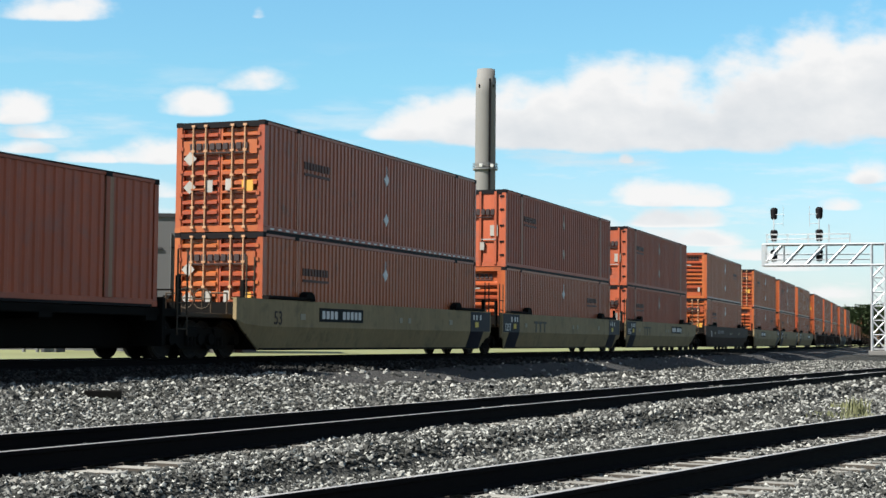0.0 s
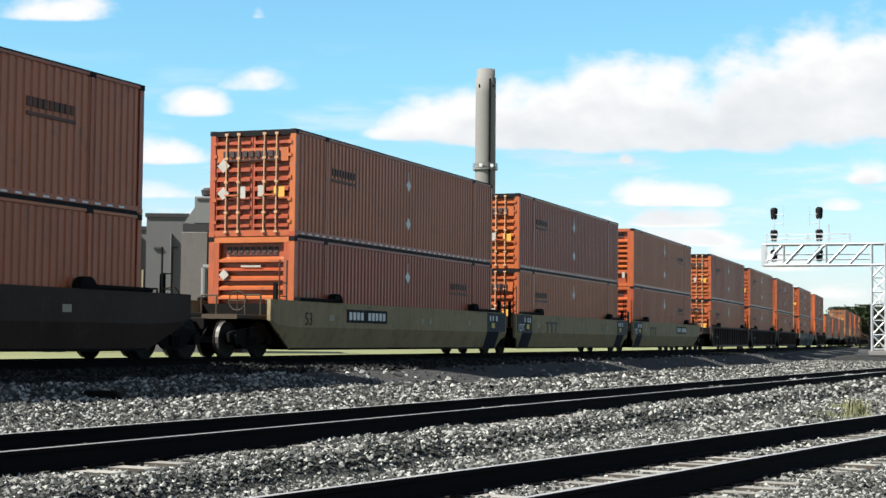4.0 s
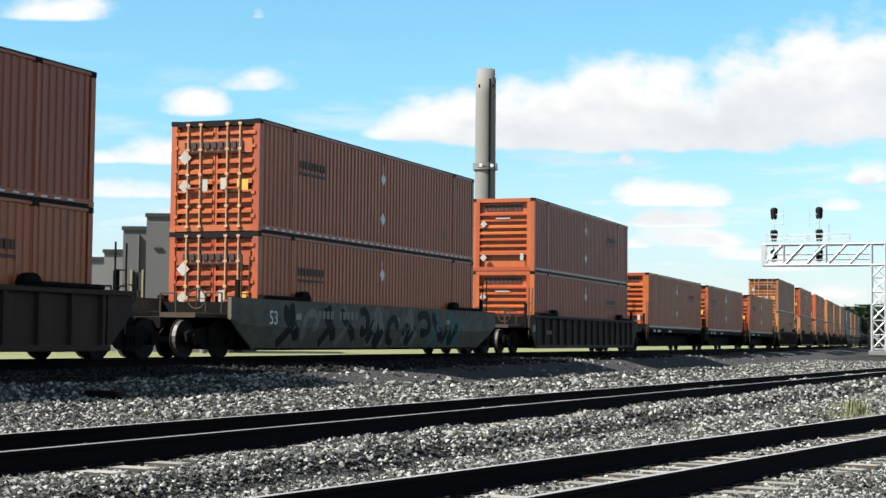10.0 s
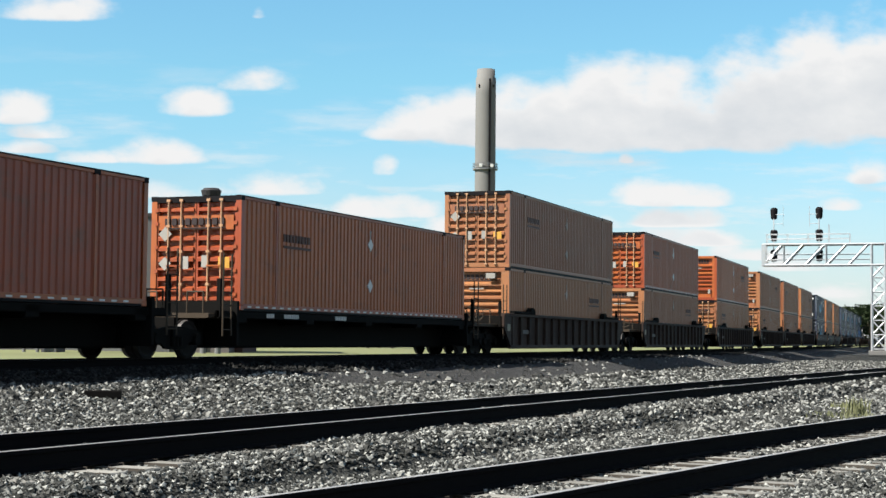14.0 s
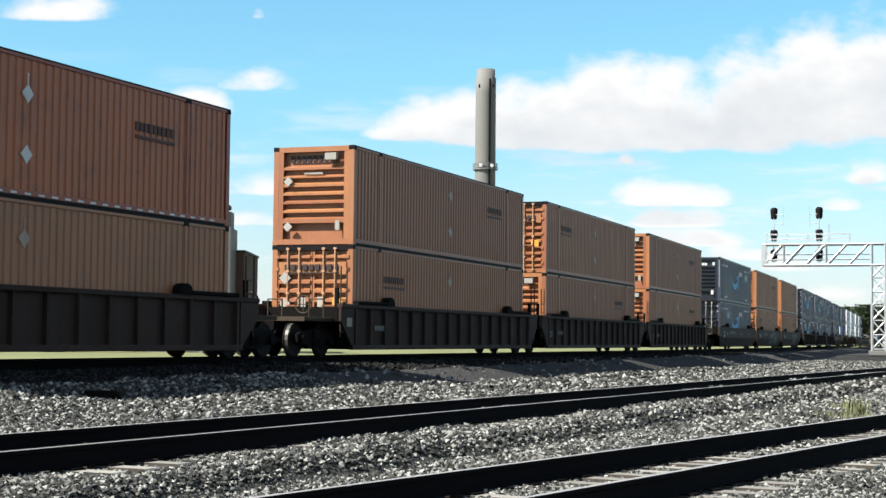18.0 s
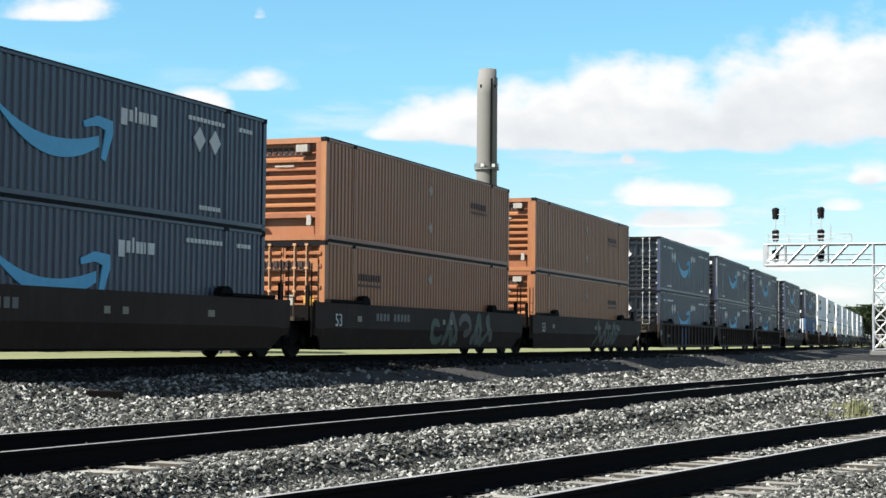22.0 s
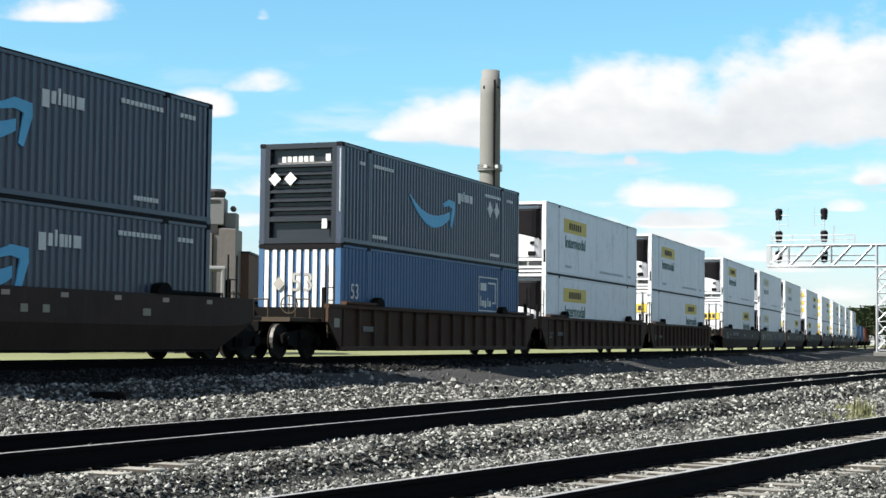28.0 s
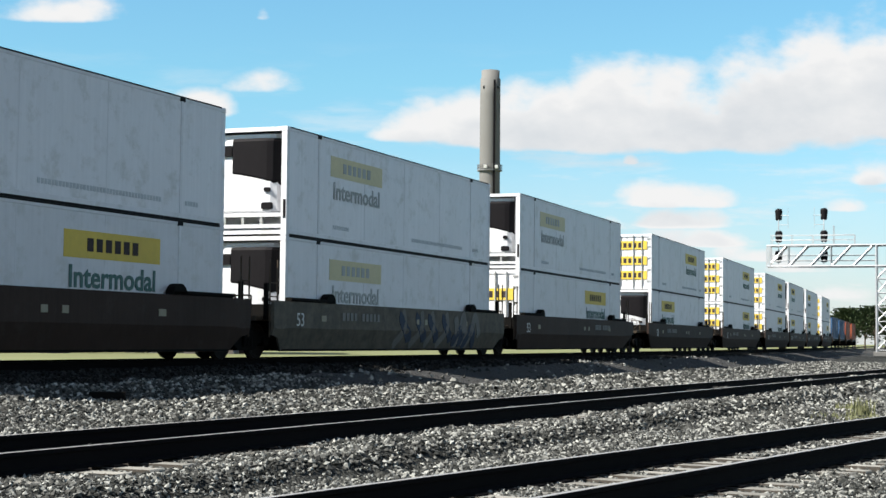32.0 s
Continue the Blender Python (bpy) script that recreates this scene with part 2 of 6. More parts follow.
def ballast_material(name, light, dark, brown, grit=17.0):
    """Crushed stone: cells of different greys with dark gaps."""
    m = bpy.data.materials.new(name)
    m.use_nodes = True
    nt = m.node_tree
    bsdf = nt.nodes["Principled BSDF"]
    geo = nt.nodes.new("ShaderNodeNewGeometry")
    vor = node(nt, "ShaderNodeTexVoronoi", Scale=grit)
    link(nt, geo.outputs["Position"], vor.inputs["Vector"])
    edge = node(nt, "ShaderNodeTexVoronoi", Scale=grit)
    edge.feature = "DISTANCE_TO_EDGE"
    link(nt, geo.outputs["Position"], edge.inputs["Vector"])
    big = node(nt, "ShaderNodeTexNoise", Scale=0.7, Detail=5.0)
    link(nt, geo.outputs["Position"], big.inputs["Vector"])
    sep = nt.nodes.new("ShaderNodeSeparateColor")
    link(nt, vor.outputs["Color"], sep.inputs[0])
    ramp = nt.nodes.new("ShaderNodeValToRGB")
    ramp.color_ramp.elements[0].color = (*dark, 1)
    ramp.color_ramp.elements[1].color = (*light, 1)
    link(nt, op(nt, "ADD", op(nt, "MULTIPLY", sep.outputs[0], 0.75), op(nt, "MULTIPLY", big.outputs[0], 0.3)), ramp.inputs[0])
    mx = nt.nodes.new("ShaderNodeMix")
    mx.data_type = "RGBA"
    mr = nt.nodes.new("ShaderNodeMapRange")
    mr.inputs[1].default_value, mr.inputs[2].default_value, mr.inputs[3].default_value, mr.inputs[4].default_value = 0.0, 0.09, 0.75, 0.0
    link(nt, edge.outputs[0], mr.inputs[0])
    link(nt, mr.outputs[0], mx.inputs[0])
    link(nt, ramp.outputs[0], mx.inputs[6])
    mx.inputs[7].default_value = (*brown, 1)
    link(nt, mx.outputs[2], bsdf.inputs["Base Color"])
    bsdf.inputs["Roughness"].default_value = 0.9
    bsdf.inputs["Specular IOR Level"].default_value = 0.1
    b = node(nt, "ShaderNodeBump", Strength=1.0, Distance=0.05)
    link(nt, op(nt, "ADD", edge.outputs[0], op(nt, "MULTIPLY", sep.outputs[1], 0.35)), b.inputs["Height"])
    link(nt, b.outputs[0], bsdf.inputs["Normal"])
    return m


def stone_material(name, shade=1.0):
    m = bpy.data.materials.new(name)
    m.use_nodes = True
    nt = m.node_tree
    bsdf = nt.nodes["Principled BSDF"]
    geo = nt.nodes.new("ShaderNodeNewGeometry")
    ramp = nt.nodes.new("ShaderNodeValToRGB")
    e = ramp.color_ramp.elements
    e[0].position, e[0].color = 0.0, (0.016, 0.017, 0.015, 1)
    e[1].position, e[1].color = 1.0, (0.315, 0.315, 0.29, 1)
    mid = ramp.color_ramp.elements.new(0.6)
    mid.color = (0.060, 0.060, 0.056, 1)
    link(nt, geo.outputs["Random Per Island"], ramp.inputs[0])
    n = node(nt, "ShaderNodeTexNoise", Scale=45.0, Detail=4.0)
    link(nt, geo.outputs["Position"], n.inputs["Vector"])
    hsv = nt.nodes.new("ShaderNodeHueSaturation")
    link(nt, ramp.outputs[0], hsv.inputs["Color"])
    link(nt, op(nt, "ADD", op(nt, "MULTIPLY", n.outputs[0], 0.6 * shade), 0.7 * shade), hsv.inputs["Value"])
    link(nt, hsv.outputs[0], bsdf.inputs["Base Color"])
    bsdf.inputs["Roughness"].default_value = 0.85
    bsdf.inputs["Specular IOR Level"].default_value = 0.15
    return m


ORANGE = material("orange_paint", (0.275, 0.060, 0.016), 0.42, grain=0.08, spots=0.22, streak=0.2, dirt=(0.15, 0.05, 0.022), dirt_amount=0.08, vary=0.18, hue=0.016, gloss=0.45)
ORANGE_RED = material("old_red_orange_paint", (0.29, 0.066, 0.028), 0.5, grain=0.1, spots=0.28, streak=0.28, dirt=(0.20, 0.075, 0.055), dirt_amount=0.12, vary=0.15, gloss=0.3)
TAN = material("faded_orange_paint", (0.262, 0.102, 0.042), 0.45, grain=0.08, spots=0.18, streak=0.2, dirt=(0.20, 0.10, 0.055), dirt_amount=0.08, vary=0.14, hue=0.012, gloss=0.45)
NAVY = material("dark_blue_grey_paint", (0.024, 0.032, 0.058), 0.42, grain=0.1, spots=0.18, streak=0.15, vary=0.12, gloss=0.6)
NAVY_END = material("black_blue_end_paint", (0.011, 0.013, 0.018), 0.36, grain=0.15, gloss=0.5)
ROYAL = material("royal_blue_paint", (0.036, 0.088, 0.18), 0.5, grain=0.1, spots=0.18, streak=0.15, vary=0.08)
WHITE = material("white_panel", (0.59, 0.59, 0.61), 0.45, grain=0.05, spots=0.08, streak=0.12, dirt=(0.42, 0.42, 0.40), dirt_amount=0.10, vary=0.08)
DARK_TRIM = material("black_trim", (0.009, 0.008, 0.009), 0.6, gloss=0.06)
STEEL = material("galvanised_bar", (0.43, 0.4214, 0.4042), 0.4, 0.6)
BAR = material("worn_painted_bar", (0.3784, 0.215, 0.1204), 0.5, grain=0.2)
INK = material("dark_lettering", (0.045, 0.035, 0.035), 0.6, grain=0.3, spots=0.3, gloss=0.06)
BAND = material("worn_grey_band", (0.24, 0.14, 0.085), 0.6, grain=0.2, spots=0.2, streak=0.3, gloss=0.3)
SIDE_INK = material("faded_dark_lettering", (0.085, 0.042, 0.032), 0.6, grain=0.3, spots=0.4, gloss=0.2)
AMBER = material("dull_amber_sticker", (0.48, 0.25, 0.04), 0.5, grain=0.15)
END_IRON = material("worn_end_iron", (0.05, 0.038, 0.027), 0.7, grain=0.3, gloss=0.1)
PALE = material("white_marking", (0.54, 0.535, 0.51), 0.55, grain=0.12, spots=0.2)
DULL = material("faded_white_marking", (0.33, 0.27, 0.22), 0.65, grain=0.25, spots=0.4, gloss=0.1)
PAPER = material("weathered_notice", (0.2838, 0.2666, 0.2408), 0.65, grain=0.2, spots=0.3, gloss=0.1)
SKYBLUE = material("light_blue_marking", (0.10, 0.36, 0.56), 0.55, grain=0.15)
YELLOW = material("yellow_marking", (0.55, 0.40, 0.06), 0.55, grain=0.15, spots=0.2)
FADED_YELLOW = material("sun_bleached_yellow", (0.50, 0.45, 0.27), 0.55, grain=0.15, spots=0.2)
FADED_INK = material("sun_bleached_lettering", (0.30, 0.32, 0.31), 0.6, grain=0.2, spots=0.2)
GREEN_INK = material("dark_green_lettering", (0.03, 0.09, 0.08), 0.5)
CAR_GREY = material("olive_grey_car_paint", (0.225, 0.170, 0.092), 0.65, grain=0.15, spots=0.25, streak=0.25, dirt=(0.11, 0.09, 0.055), dirt_amount=0.1, gloss=0.1)
CAR_DARK = material("dirty_dark_car_paint", (0.038, 0.025, 0.020), 0.65, grain=0.2, spots=0.35, streak=0.3, dirt=(0.05, 0.04, 0.034), dirt_amount=0.06, vary=0.2, gloss=0.08)
CAR_BROWN = material("rusty_brown_car_paint", (0.055, 0.033, 0.022), 0.7, grain=0.2, spots=0.3, streak=0.25, dirt=(0.06, 0.045, 0.04), dirt_amount=0.1, vary=0.15, gloss=0.06)
CAR_TAGGED = material("spray_painted_car_side", (0.105, 0.092, 0.072), 0.65, grain=0.2, spots=0.5, spot_scale=1.3, streak=0.2, dirt=(0.05, 0.045, 0.04), dirt_amount=0.2, gloss=0.1)
CAR_NAVY = material("navy_car_end_paint", (0.012, 0.013, 0.022), 0.5, gloss=0.06)
IRON = material("grimy_cast_iron", (0.006, 0.0055, 0.005), 0.8, 0.0, grain=0.3, gloss=0.05)
WHEEL = material("wheel_steel", (0.012, 0.010, 0.009), 0.75, 0.0, gloss=0.1)
TREAD = material("polished_tread", (0.07, 0.065, 0.06), 0.5, 0.4)
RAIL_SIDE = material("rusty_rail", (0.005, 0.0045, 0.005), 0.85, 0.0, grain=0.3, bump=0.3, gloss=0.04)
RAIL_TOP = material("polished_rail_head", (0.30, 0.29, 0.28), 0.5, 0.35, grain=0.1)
TIE_WOOD = material("weathered_tie_wood", (0.1834, 0.1763, 0.1587), 0.9, grain=0.4, grain_scale=18, spots=0.35, spot_scale=2.5, bump=0.6, bump_scale=40, vary=0.3, gloss=0.1)
TIE_SIDE = material("dark_tie_side", (0.06, 0.052, 0.044), 0.9, grain=0.4, gloss=0.06)
CONCRETE = material("chimney_concrete", (0.141, 0.1375, 0.1305), 0.85, grain=0.08, spots=0.12, spot_scale=0.12, streak=0.12, bump=0.1, bump_scale=3)
ALU = material("galvanised_structure", (0.4128, 0.4214, 0.43), 0.45, 0.5)
BALLAST = ballast_material("ballast", (0.055, 0.055, 0.05), (0.010, 0.011, 0.010), (0.006, 0.006, 0.006))
STONE = stone_material("crushed_stone")
# stone and ballast darkened by colour, in place of the train's shadow
SHADE_STONE = stone_material("shade_dark_stone", 0.10)
SHADE_BALLAST = ballast_material("shade_dark_ballast", (0.020, 0.019, 0.018), (0.007, 0.007, 0.007), (0.004, 0.004, 0.004))
FINE_GRAVEL = ballast_material("fine_gravel", (0.085, 0.083, 0.080), (0.034, 0.034, 0.034), (0.02, 0.02, 0.02), 34.0)
GRASS = material("dry_grass", (0.134, 0.141, 0.0599), 0.9, grain=0.4, grain_scale=3, spots=0.3, spot_scale=0.05, bump=0.4, bump_scale=8)
LEAF = material("summer_foliage", (0.0458, 0.0705, 0.0247), 0.8, grain=0.5, grain_scale=2, spots=0.4, spot_scale=0.2, vary=0.3)

# ---- mesh helpers ----


def mesh_object(name, verts, faces, mats, parent=None, slots=None, smooth=False, label=""):
    me = bpy.data.meshes.new(name)
    me.from_pydata([tuple(v) for v in verts], [], faces)
    for m in (mats if isinstance(mats, (list, tuple)) else [mats]):
        me.materials.append(m)
    if slots is not None:
        me.polygons.foreach_set("material_index", slots)
    if smooth:
        me.polygons.foreach_set("use_smooth", [True] * len(me.polygons))
    me.update()
    ob = new(name, me)
    if parent is not None:
        ob.parent = parent
    if label:
        ob["label"] = label
    return ob


class Shape:
    """Gathers boxes, prisms and sheets into one mesh."""

    def __init__(self):
        self.v, self.f, self.s = [], [], []

    def add(self, verts, faces, slot=0):
        n = len(self.v)
        self.v += [tuple(v) for v in verts]
        self.f += [tuple(i + n for i in f) for f in faces]
        self.s += [slot] * len(faces)
        return self

    def box(self, x0, x1, y0, y1, z0, z1, slot=0, c=0.0):
        """A box, its edges cut by c along x."""
        if not c:
            v = [(x, y, z) for x in (x0, x1) for y in (y0, y1) for z in (z0, z1)]
            return self.add(v, [(0, 1, 3, 2), (4, 6, 7, 5), (0, 4, 5, 1), (2, 3, 7, 6), (0, 2, 6, 4), (1, 5, 7, 3)], slot)
        ring = lambda a: [(y0 + a, z0), (y1 - a, z0), (y1, z0 + a), (y1, z1 - a), (y1 - a, z1), (y0 + a, z1), (y0, z1 - a), (y0, z0 + a)]
        return self.prism([(x0, ring(c)), (x1, ring(c))], slot)

    def prism(self, rings, slot=0, caps=True):
        """Rings of (y, z) points at successive x."""
        v, f = [], []
        n = len(rings[0][1])
        for x, ring in rings:
            v += [(x, y, z) for y, z in ring]
        for k in range(len(rings) - 1):
            for i in range(n):
                j = (i + 1) % n
                f.append((k * n + i, (k + 1) * n + i, (k + 1) * n + j, k * n + j))
        if caps:
            f.append(tuple(range(n)))
            f.append(tuple((len(rings) - 1) * n + i for i in reversed(range(n))))
        return self.add(v, f, slot)

    def tube(self, a, b, r, n=8, slot=0, r2=None):
        a, b = Vector(a), Vector(b)
        q = (b - a).to_track_quat("Z", "Y")
        v = []
        for p, rad in ((a, r), (b, r if r2 is None else r2)):
            v += [p + q @ Vector((rad * math.cos(2 * math.pi * i / n), rad * math.sin(2 * math.pi * i / n), 0)) for i in range(n)]
        f = [(i, (i + 1) % n, n + (i + 1) % n, n + i) for i in range(n)] + [tuple(reversed(range(n))), tuple(range(n, 2 * n))]
        return self.add(v, f, slot)

    def make(self, name, mats, parent=None, label="", smooth=False):
        return mesh_object(name, self.v, self.f, mats, parent, self.s, smooth, label)


def part(name, shape, mats, parent, label=""):
    return shape.make(name, mats, parent, label)


def small_print(name, shape, mats, parent, label):
    """Bars of writing too small to tell apart, joined."""
    shape.make(name, mats, parent, label)["kind"] = "stuff"


def thing(name, label, category, group="", kind=""):
    return tagged(new(name), label, category, group, kind)

# ---- ground ----
T2_X, T2_Y, T2_ANG, T2_Z = -0.33, 20.0, radians(65.45), 0.35      # near rail's line and the rails' top
T3_X, T3_Y, T3_ANG, T3_Z = 5.86, 20.0, radians(59.25), 0.20
RAIL_H, GAUGE = 0.185, 1.51

TRAIN_XY = np.array([on_path(u, 1.295)[:2] for u in np.arange(-160, 400, 1.0)])
TRAIN_H = np.array([on_path(u)[2] for u in np.arange(-160, 400, 1.0)])


def beyond_line(x, y, x0, y0, ang):
    """Metres beyond a straight line, away from the camera."""
    return -(x - x0) * math.sin(ang) + (y - y0) * math.cos(ang)


def beyond_train(x, y):
    """Metres beyond the train's middle line, and metres along it."""
    x, y = np.asarray(x, float), np.asarray(y, float)
    u = np.interp(y, TRAIN_XY[:, 1], np.arange(-160, 400, 1.0))
    for _ in range(3):
        i = np.clip((u + 160).astype(int), 0, len(TRAIN_H) - 1)
        h = TRAIN_H[i]
        px = np.interp(u, np.arange(-160, 400, 1.0), TRAIN_XY[:, 0])
        py = np.interp(u, np.arange(-160, 400, 1.0), TRAIN_XY[:, 1])
        u = np.clip(u + (x - px) * np.cos(h) + (y - py) * np.sin(h), -159, 398)
    return -(x - px) * np.sin(h) + (y - py) * np.cos(h), u


# ballast heaps between the tracks: along, beyond, half length, half width, height
HEAPS = [(16.0, -6.9, 2.6, 0.8, 0.11), (31.0, -6.6, 3.0, 0.9, 0.06), (-13.0, -5.6, 3.0, 0.7, -0.05), (110.0, -6.0, 6, 1.8, 0.12), (128.0, -6.0, 7, 1.8, 0.12)]
# the shoulder of the train's bed: metres along, height of its crest and of the slope's middle
SHELF_U = [-60, -12, -5, 5, 15, 28, 40, 60]
CREST_Z = [0.44, 0.44, 0.45, 0.46, 0.48, 0.51, 0.53, 0.53]
SLOPE_Z = [0.26, 0.26, 0.27, 0.21, 0.16, 0.16, 0.10, 0.04]


def shade_half_width(u):
    """Half width of the strip along the train's track coloured dark for its shadow."""
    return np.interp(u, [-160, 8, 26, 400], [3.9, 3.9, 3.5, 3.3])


def fine_strip(d1, u):
    """Where the shoulder of the train's bed is covered with fine gravel."""
    return (d1 < 0) & (d1 > -6.1 - 0.25 * np.sin(u * 0.9)) & (u > -4)


def height(x, y):
    d1, u = beyond_train(x, y)
    d2 = beyond_line(x, y, T2_X, T2_Y, T2_ANG) - GAUGE / 2
    d3 = beyond_line(x, y, T3_X, T3_Y, T3_ANG) - GAUGE / 2
    bed1, bed2, bed3 = RAIL_Z - RAIL_H - 0.03, T2_Z - RAIL_H - 0.03, T3_Z - RAIL_H - 0.045

    def bed(d, top, base, flat=1.75, run=1.3):
        w = np.clip((np.abs(d) - flat) / run, 0, 1)
        w = w * w * (3 - 2 * w)
        return top * (1 - w) + base * w

    # base level rises from the near tracks to the far one
    base = np.interp(d1, [-60, -18, -9.5, -3.5, 3.5, 8, 30], [-0.12, -0.12, 0.0, 0.05, 0.05, 0.1, 0.1])
    z = np.maximum(base, bed(d1, bed1, -1))
    z = np.maximum(z, bed(d2, bed2, -1))
    z = np.maximum(z, bed(d3, bed3, -1))
    # the near shoulder: nearly level to its crest, then sloping down
    crest, slope = np.interp(u, SHELF_U, CREST_Z), np.interp(u, SHELF_U, SLOPE_Z)
    w1, w2, w3 = (np.clip((a - d1) / run, 0, 1) for a, run in ((-1.6, 2.6), (-4.2, 1.4), (-5.6, 3.6)))
    shelf = bed1 + (crest - bed1) * w1 + (slope - crest) * w2 + (-0.05 - slope) * w3
    z = np.where(d1 < -1.6, np.maximum(z, shelf), z)
    for u0, b0, ru, rb, h in HEAPS:
        z = z + h * np.exp(-((u - u0) / ru) ** 2 - ((d1 - b0) / rb) ** 2)
    near = np.exp(-np.maximum(d1, 0) / 6)
    z = z + near * 0.03 * (np.sin(x * 1.9 + y * 0.7) * np.sin(y * 1.3 - x * 0.8))
    return np.where((x > 300) | (x < -200) | (y > 500) | (y < -60), 0.05, z)


def spaced(lo, fine_lo, fine_hi, hi, step):
    a = list(np.arange(fine_lo, fine_hi, step))
    s, v = step, fine_lo
    while v > lo:
        s *= 1.35
        v -= s
        a.insert(0, max(v, lo))
    s, v = step, fine_hi
    a.append(fine_hi)
    while v < hi:
        s *= 1.12
        v += s
        a.append(min(v, hi))
    return np.array(a)


def make_ground():
    xs, ys = spaced(-3500, -16, 22, 3500, 0.22), spaced(-1500, 5, 62, 4500, 0.3)
    gx, gy = np.meshgrid(xs, ys)
    gz = height(gx.ravel(), gy.ravel())
    n, m = len(xs), len(ys)
    verts = np.stack([gx.ravel(), gy.ravel(), gz], 1)
    i = (np.arange(m - 1)[:, None] * n + np.arange(n - 1)[None, :]).ravel()
    quads = np.stack([i, i + 1, i + n + 1, i + n], 1)
    me = bpy.data.meshes.new("ground")
    me.vertices.add(len(verts))
    me.vertices.foreach_set("co", verts.ravel())
    me.loops.add(quads.size)
    me.loops.foreach_set("vertex_index", quads.ravel().astype(np.int32))
    me.polygons.add(len(quads))
    me.polygons.foreach_set("loop_start", np.arange(0, quads.size, 4, dtype=np.int32))
    me.materials.append(BALLAST)
    me.materials.append(GRASS)
    me.materials.append(SHADE_BALLAST)
    me.materials.append(FINE_GRAVEL)
    cx, cy = verts[quads].mean(1)[:, 0], verts[quads].mean(1)[:, 1]
    d1, along = beyond_train(cx, cy)
    far = (d1 > 4.2) | (cx > 130) | (cx < -90) | (cy > 420)
    me.polygons.foreach_set("material_index", np.where(far, 1, np.where(np.abs(d1) < shade_half_width(along), 2, np.where(fine_strip(d1, along), 3, 0))).astype(np.int32))
    me.polygons.foreach_set("use_smooth", [True] * len(quads))
    me.update()
    me.validate()
    tagged(new("ground", me), "grey crushed stone ballast with dry grass beyond the tracks", "ground", kind="structure")


make_ground()

# ---- rails and ties ----
RAIL_RING = [(-0.075, 0.0), (0.075, 0.0), (0.075, 0.012), (0.012, 0.035), (0.010, 0.135), (0.036, 0.150), (0.036, 0.178), (0.030, 0.185),
             (-0.030, 0.185), (-0.036, 0.178), (-0.036, 0.150), (-0.010, 0.135), (-0.012, 0.035), (-0.075, 0.012)]


def rail_along(points, parent):
    """A rail over (x, y, z of its foot, heading) points."""
    v, f, s = [], [], []
    n = len(RAIL_RING)
    for x, y, z, h in points:
        v += [(x - math.sin(h) * a, y + math.cos(h) * a, z + b) for a, b in RAIL_RING]
    for k in range(len(points) - 1):
        for i in range(n):
            j = (i + 1) % n
            f.append((k * n + i, k * n + j, (k + 1) * n + j, (k + 1) * n + i))
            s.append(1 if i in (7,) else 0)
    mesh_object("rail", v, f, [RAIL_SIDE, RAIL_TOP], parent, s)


TIE = Shape().box(-0.115, 0.115, -1.3, 1.3, -0.18, 0.0, c=0.012)
TIE.s[-2:] = [1, 1]      # the long sides are darker than the top
PLATE = Shape().box(-0.09, 0.09, -0.17, 0.17, 0.0, 0.016)


def make_track(name, label, line, lengths, top, tie_from, tie_to):
    """line(u, lat) gives x, y, heading; lat 0 is the track's middle."""
    tr = tagged(new(name), label, "railway track", kind="structure")
    for lat in (-GAUGE / 2, GAUGE / 2):
        rail_along([(*line(u, lat)[:2], top - RAIL_H, line(u, lat)[2]) for u in lengths], tr)
    tie, plates = None, Shape()
    rng = random.Random(len(name))
    u = tie_from
    while u < tie_to:
        x, y, h = line(u, rng.uniform(-0.04, 0.04))
        m = Matrix.Translation((x, y, top - RAIL_H - 0.014 + rng.uniform(-0.006, 0.006))) @ Matrix.Rotation(h + rng.uniform(-0.02, 0.02), 4, "Z")
        if tie is None:
            tie = part("tie", TIE, [TIE_WOOD, TIE_SIDE], tr)
            ob = tie
        else:
            ob = new("tie", tie.data)
            ob.parent = tr
        ob.matrix_basis = m
        for lat in (-GAUGE / 2, GAUGE / 2):
            x, y, h = line(u, lat)
            m = Matrix.Translation((x, y, top - RAIL_H - 0.012)) @ Matrix.Rotation(h, 4, "Z")
            plates.add([m @ Vector(v) for v in PLATE.v], PLATE.f)
        u += 0.53
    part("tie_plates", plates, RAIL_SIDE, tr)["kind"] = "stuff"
    return tr


def straight(x0, y0, ang):
    def line(u, lat):
        lat = lat + GAUGE / 2
        return x0 + u * math.cos(ang) - math.sin(ang) * lat, y0 + u * math.sin(ang) + math.cos(ang) * lat, ang
    return line


make_track("track_1", "railway track with rusty rails under the freight train", lambda u, lat: on_path(u, 1.295 + lat),
           [i * 4.0 for i in range(-40, 130)], RAIL_Z, -25, 60)
make_track("track_2", "rusty railway track with worn bright rail heads", straight(T2_X, T2_Y, T2_ANG), [-60, -20, 0, 20, 60, 150, 400], T2_Z, -16, 42)
make_track("track_3", "rusty railway track on weathered grey wooden ties", straight(T3_X, T3_Y, T3_ANG), [-60, -20, 0, 20, 60, 150, 400], T3_Z, -16, 32)

# ---- containers ----
HALF, SIDE, TALL = 8.077, 1.295, 2.896


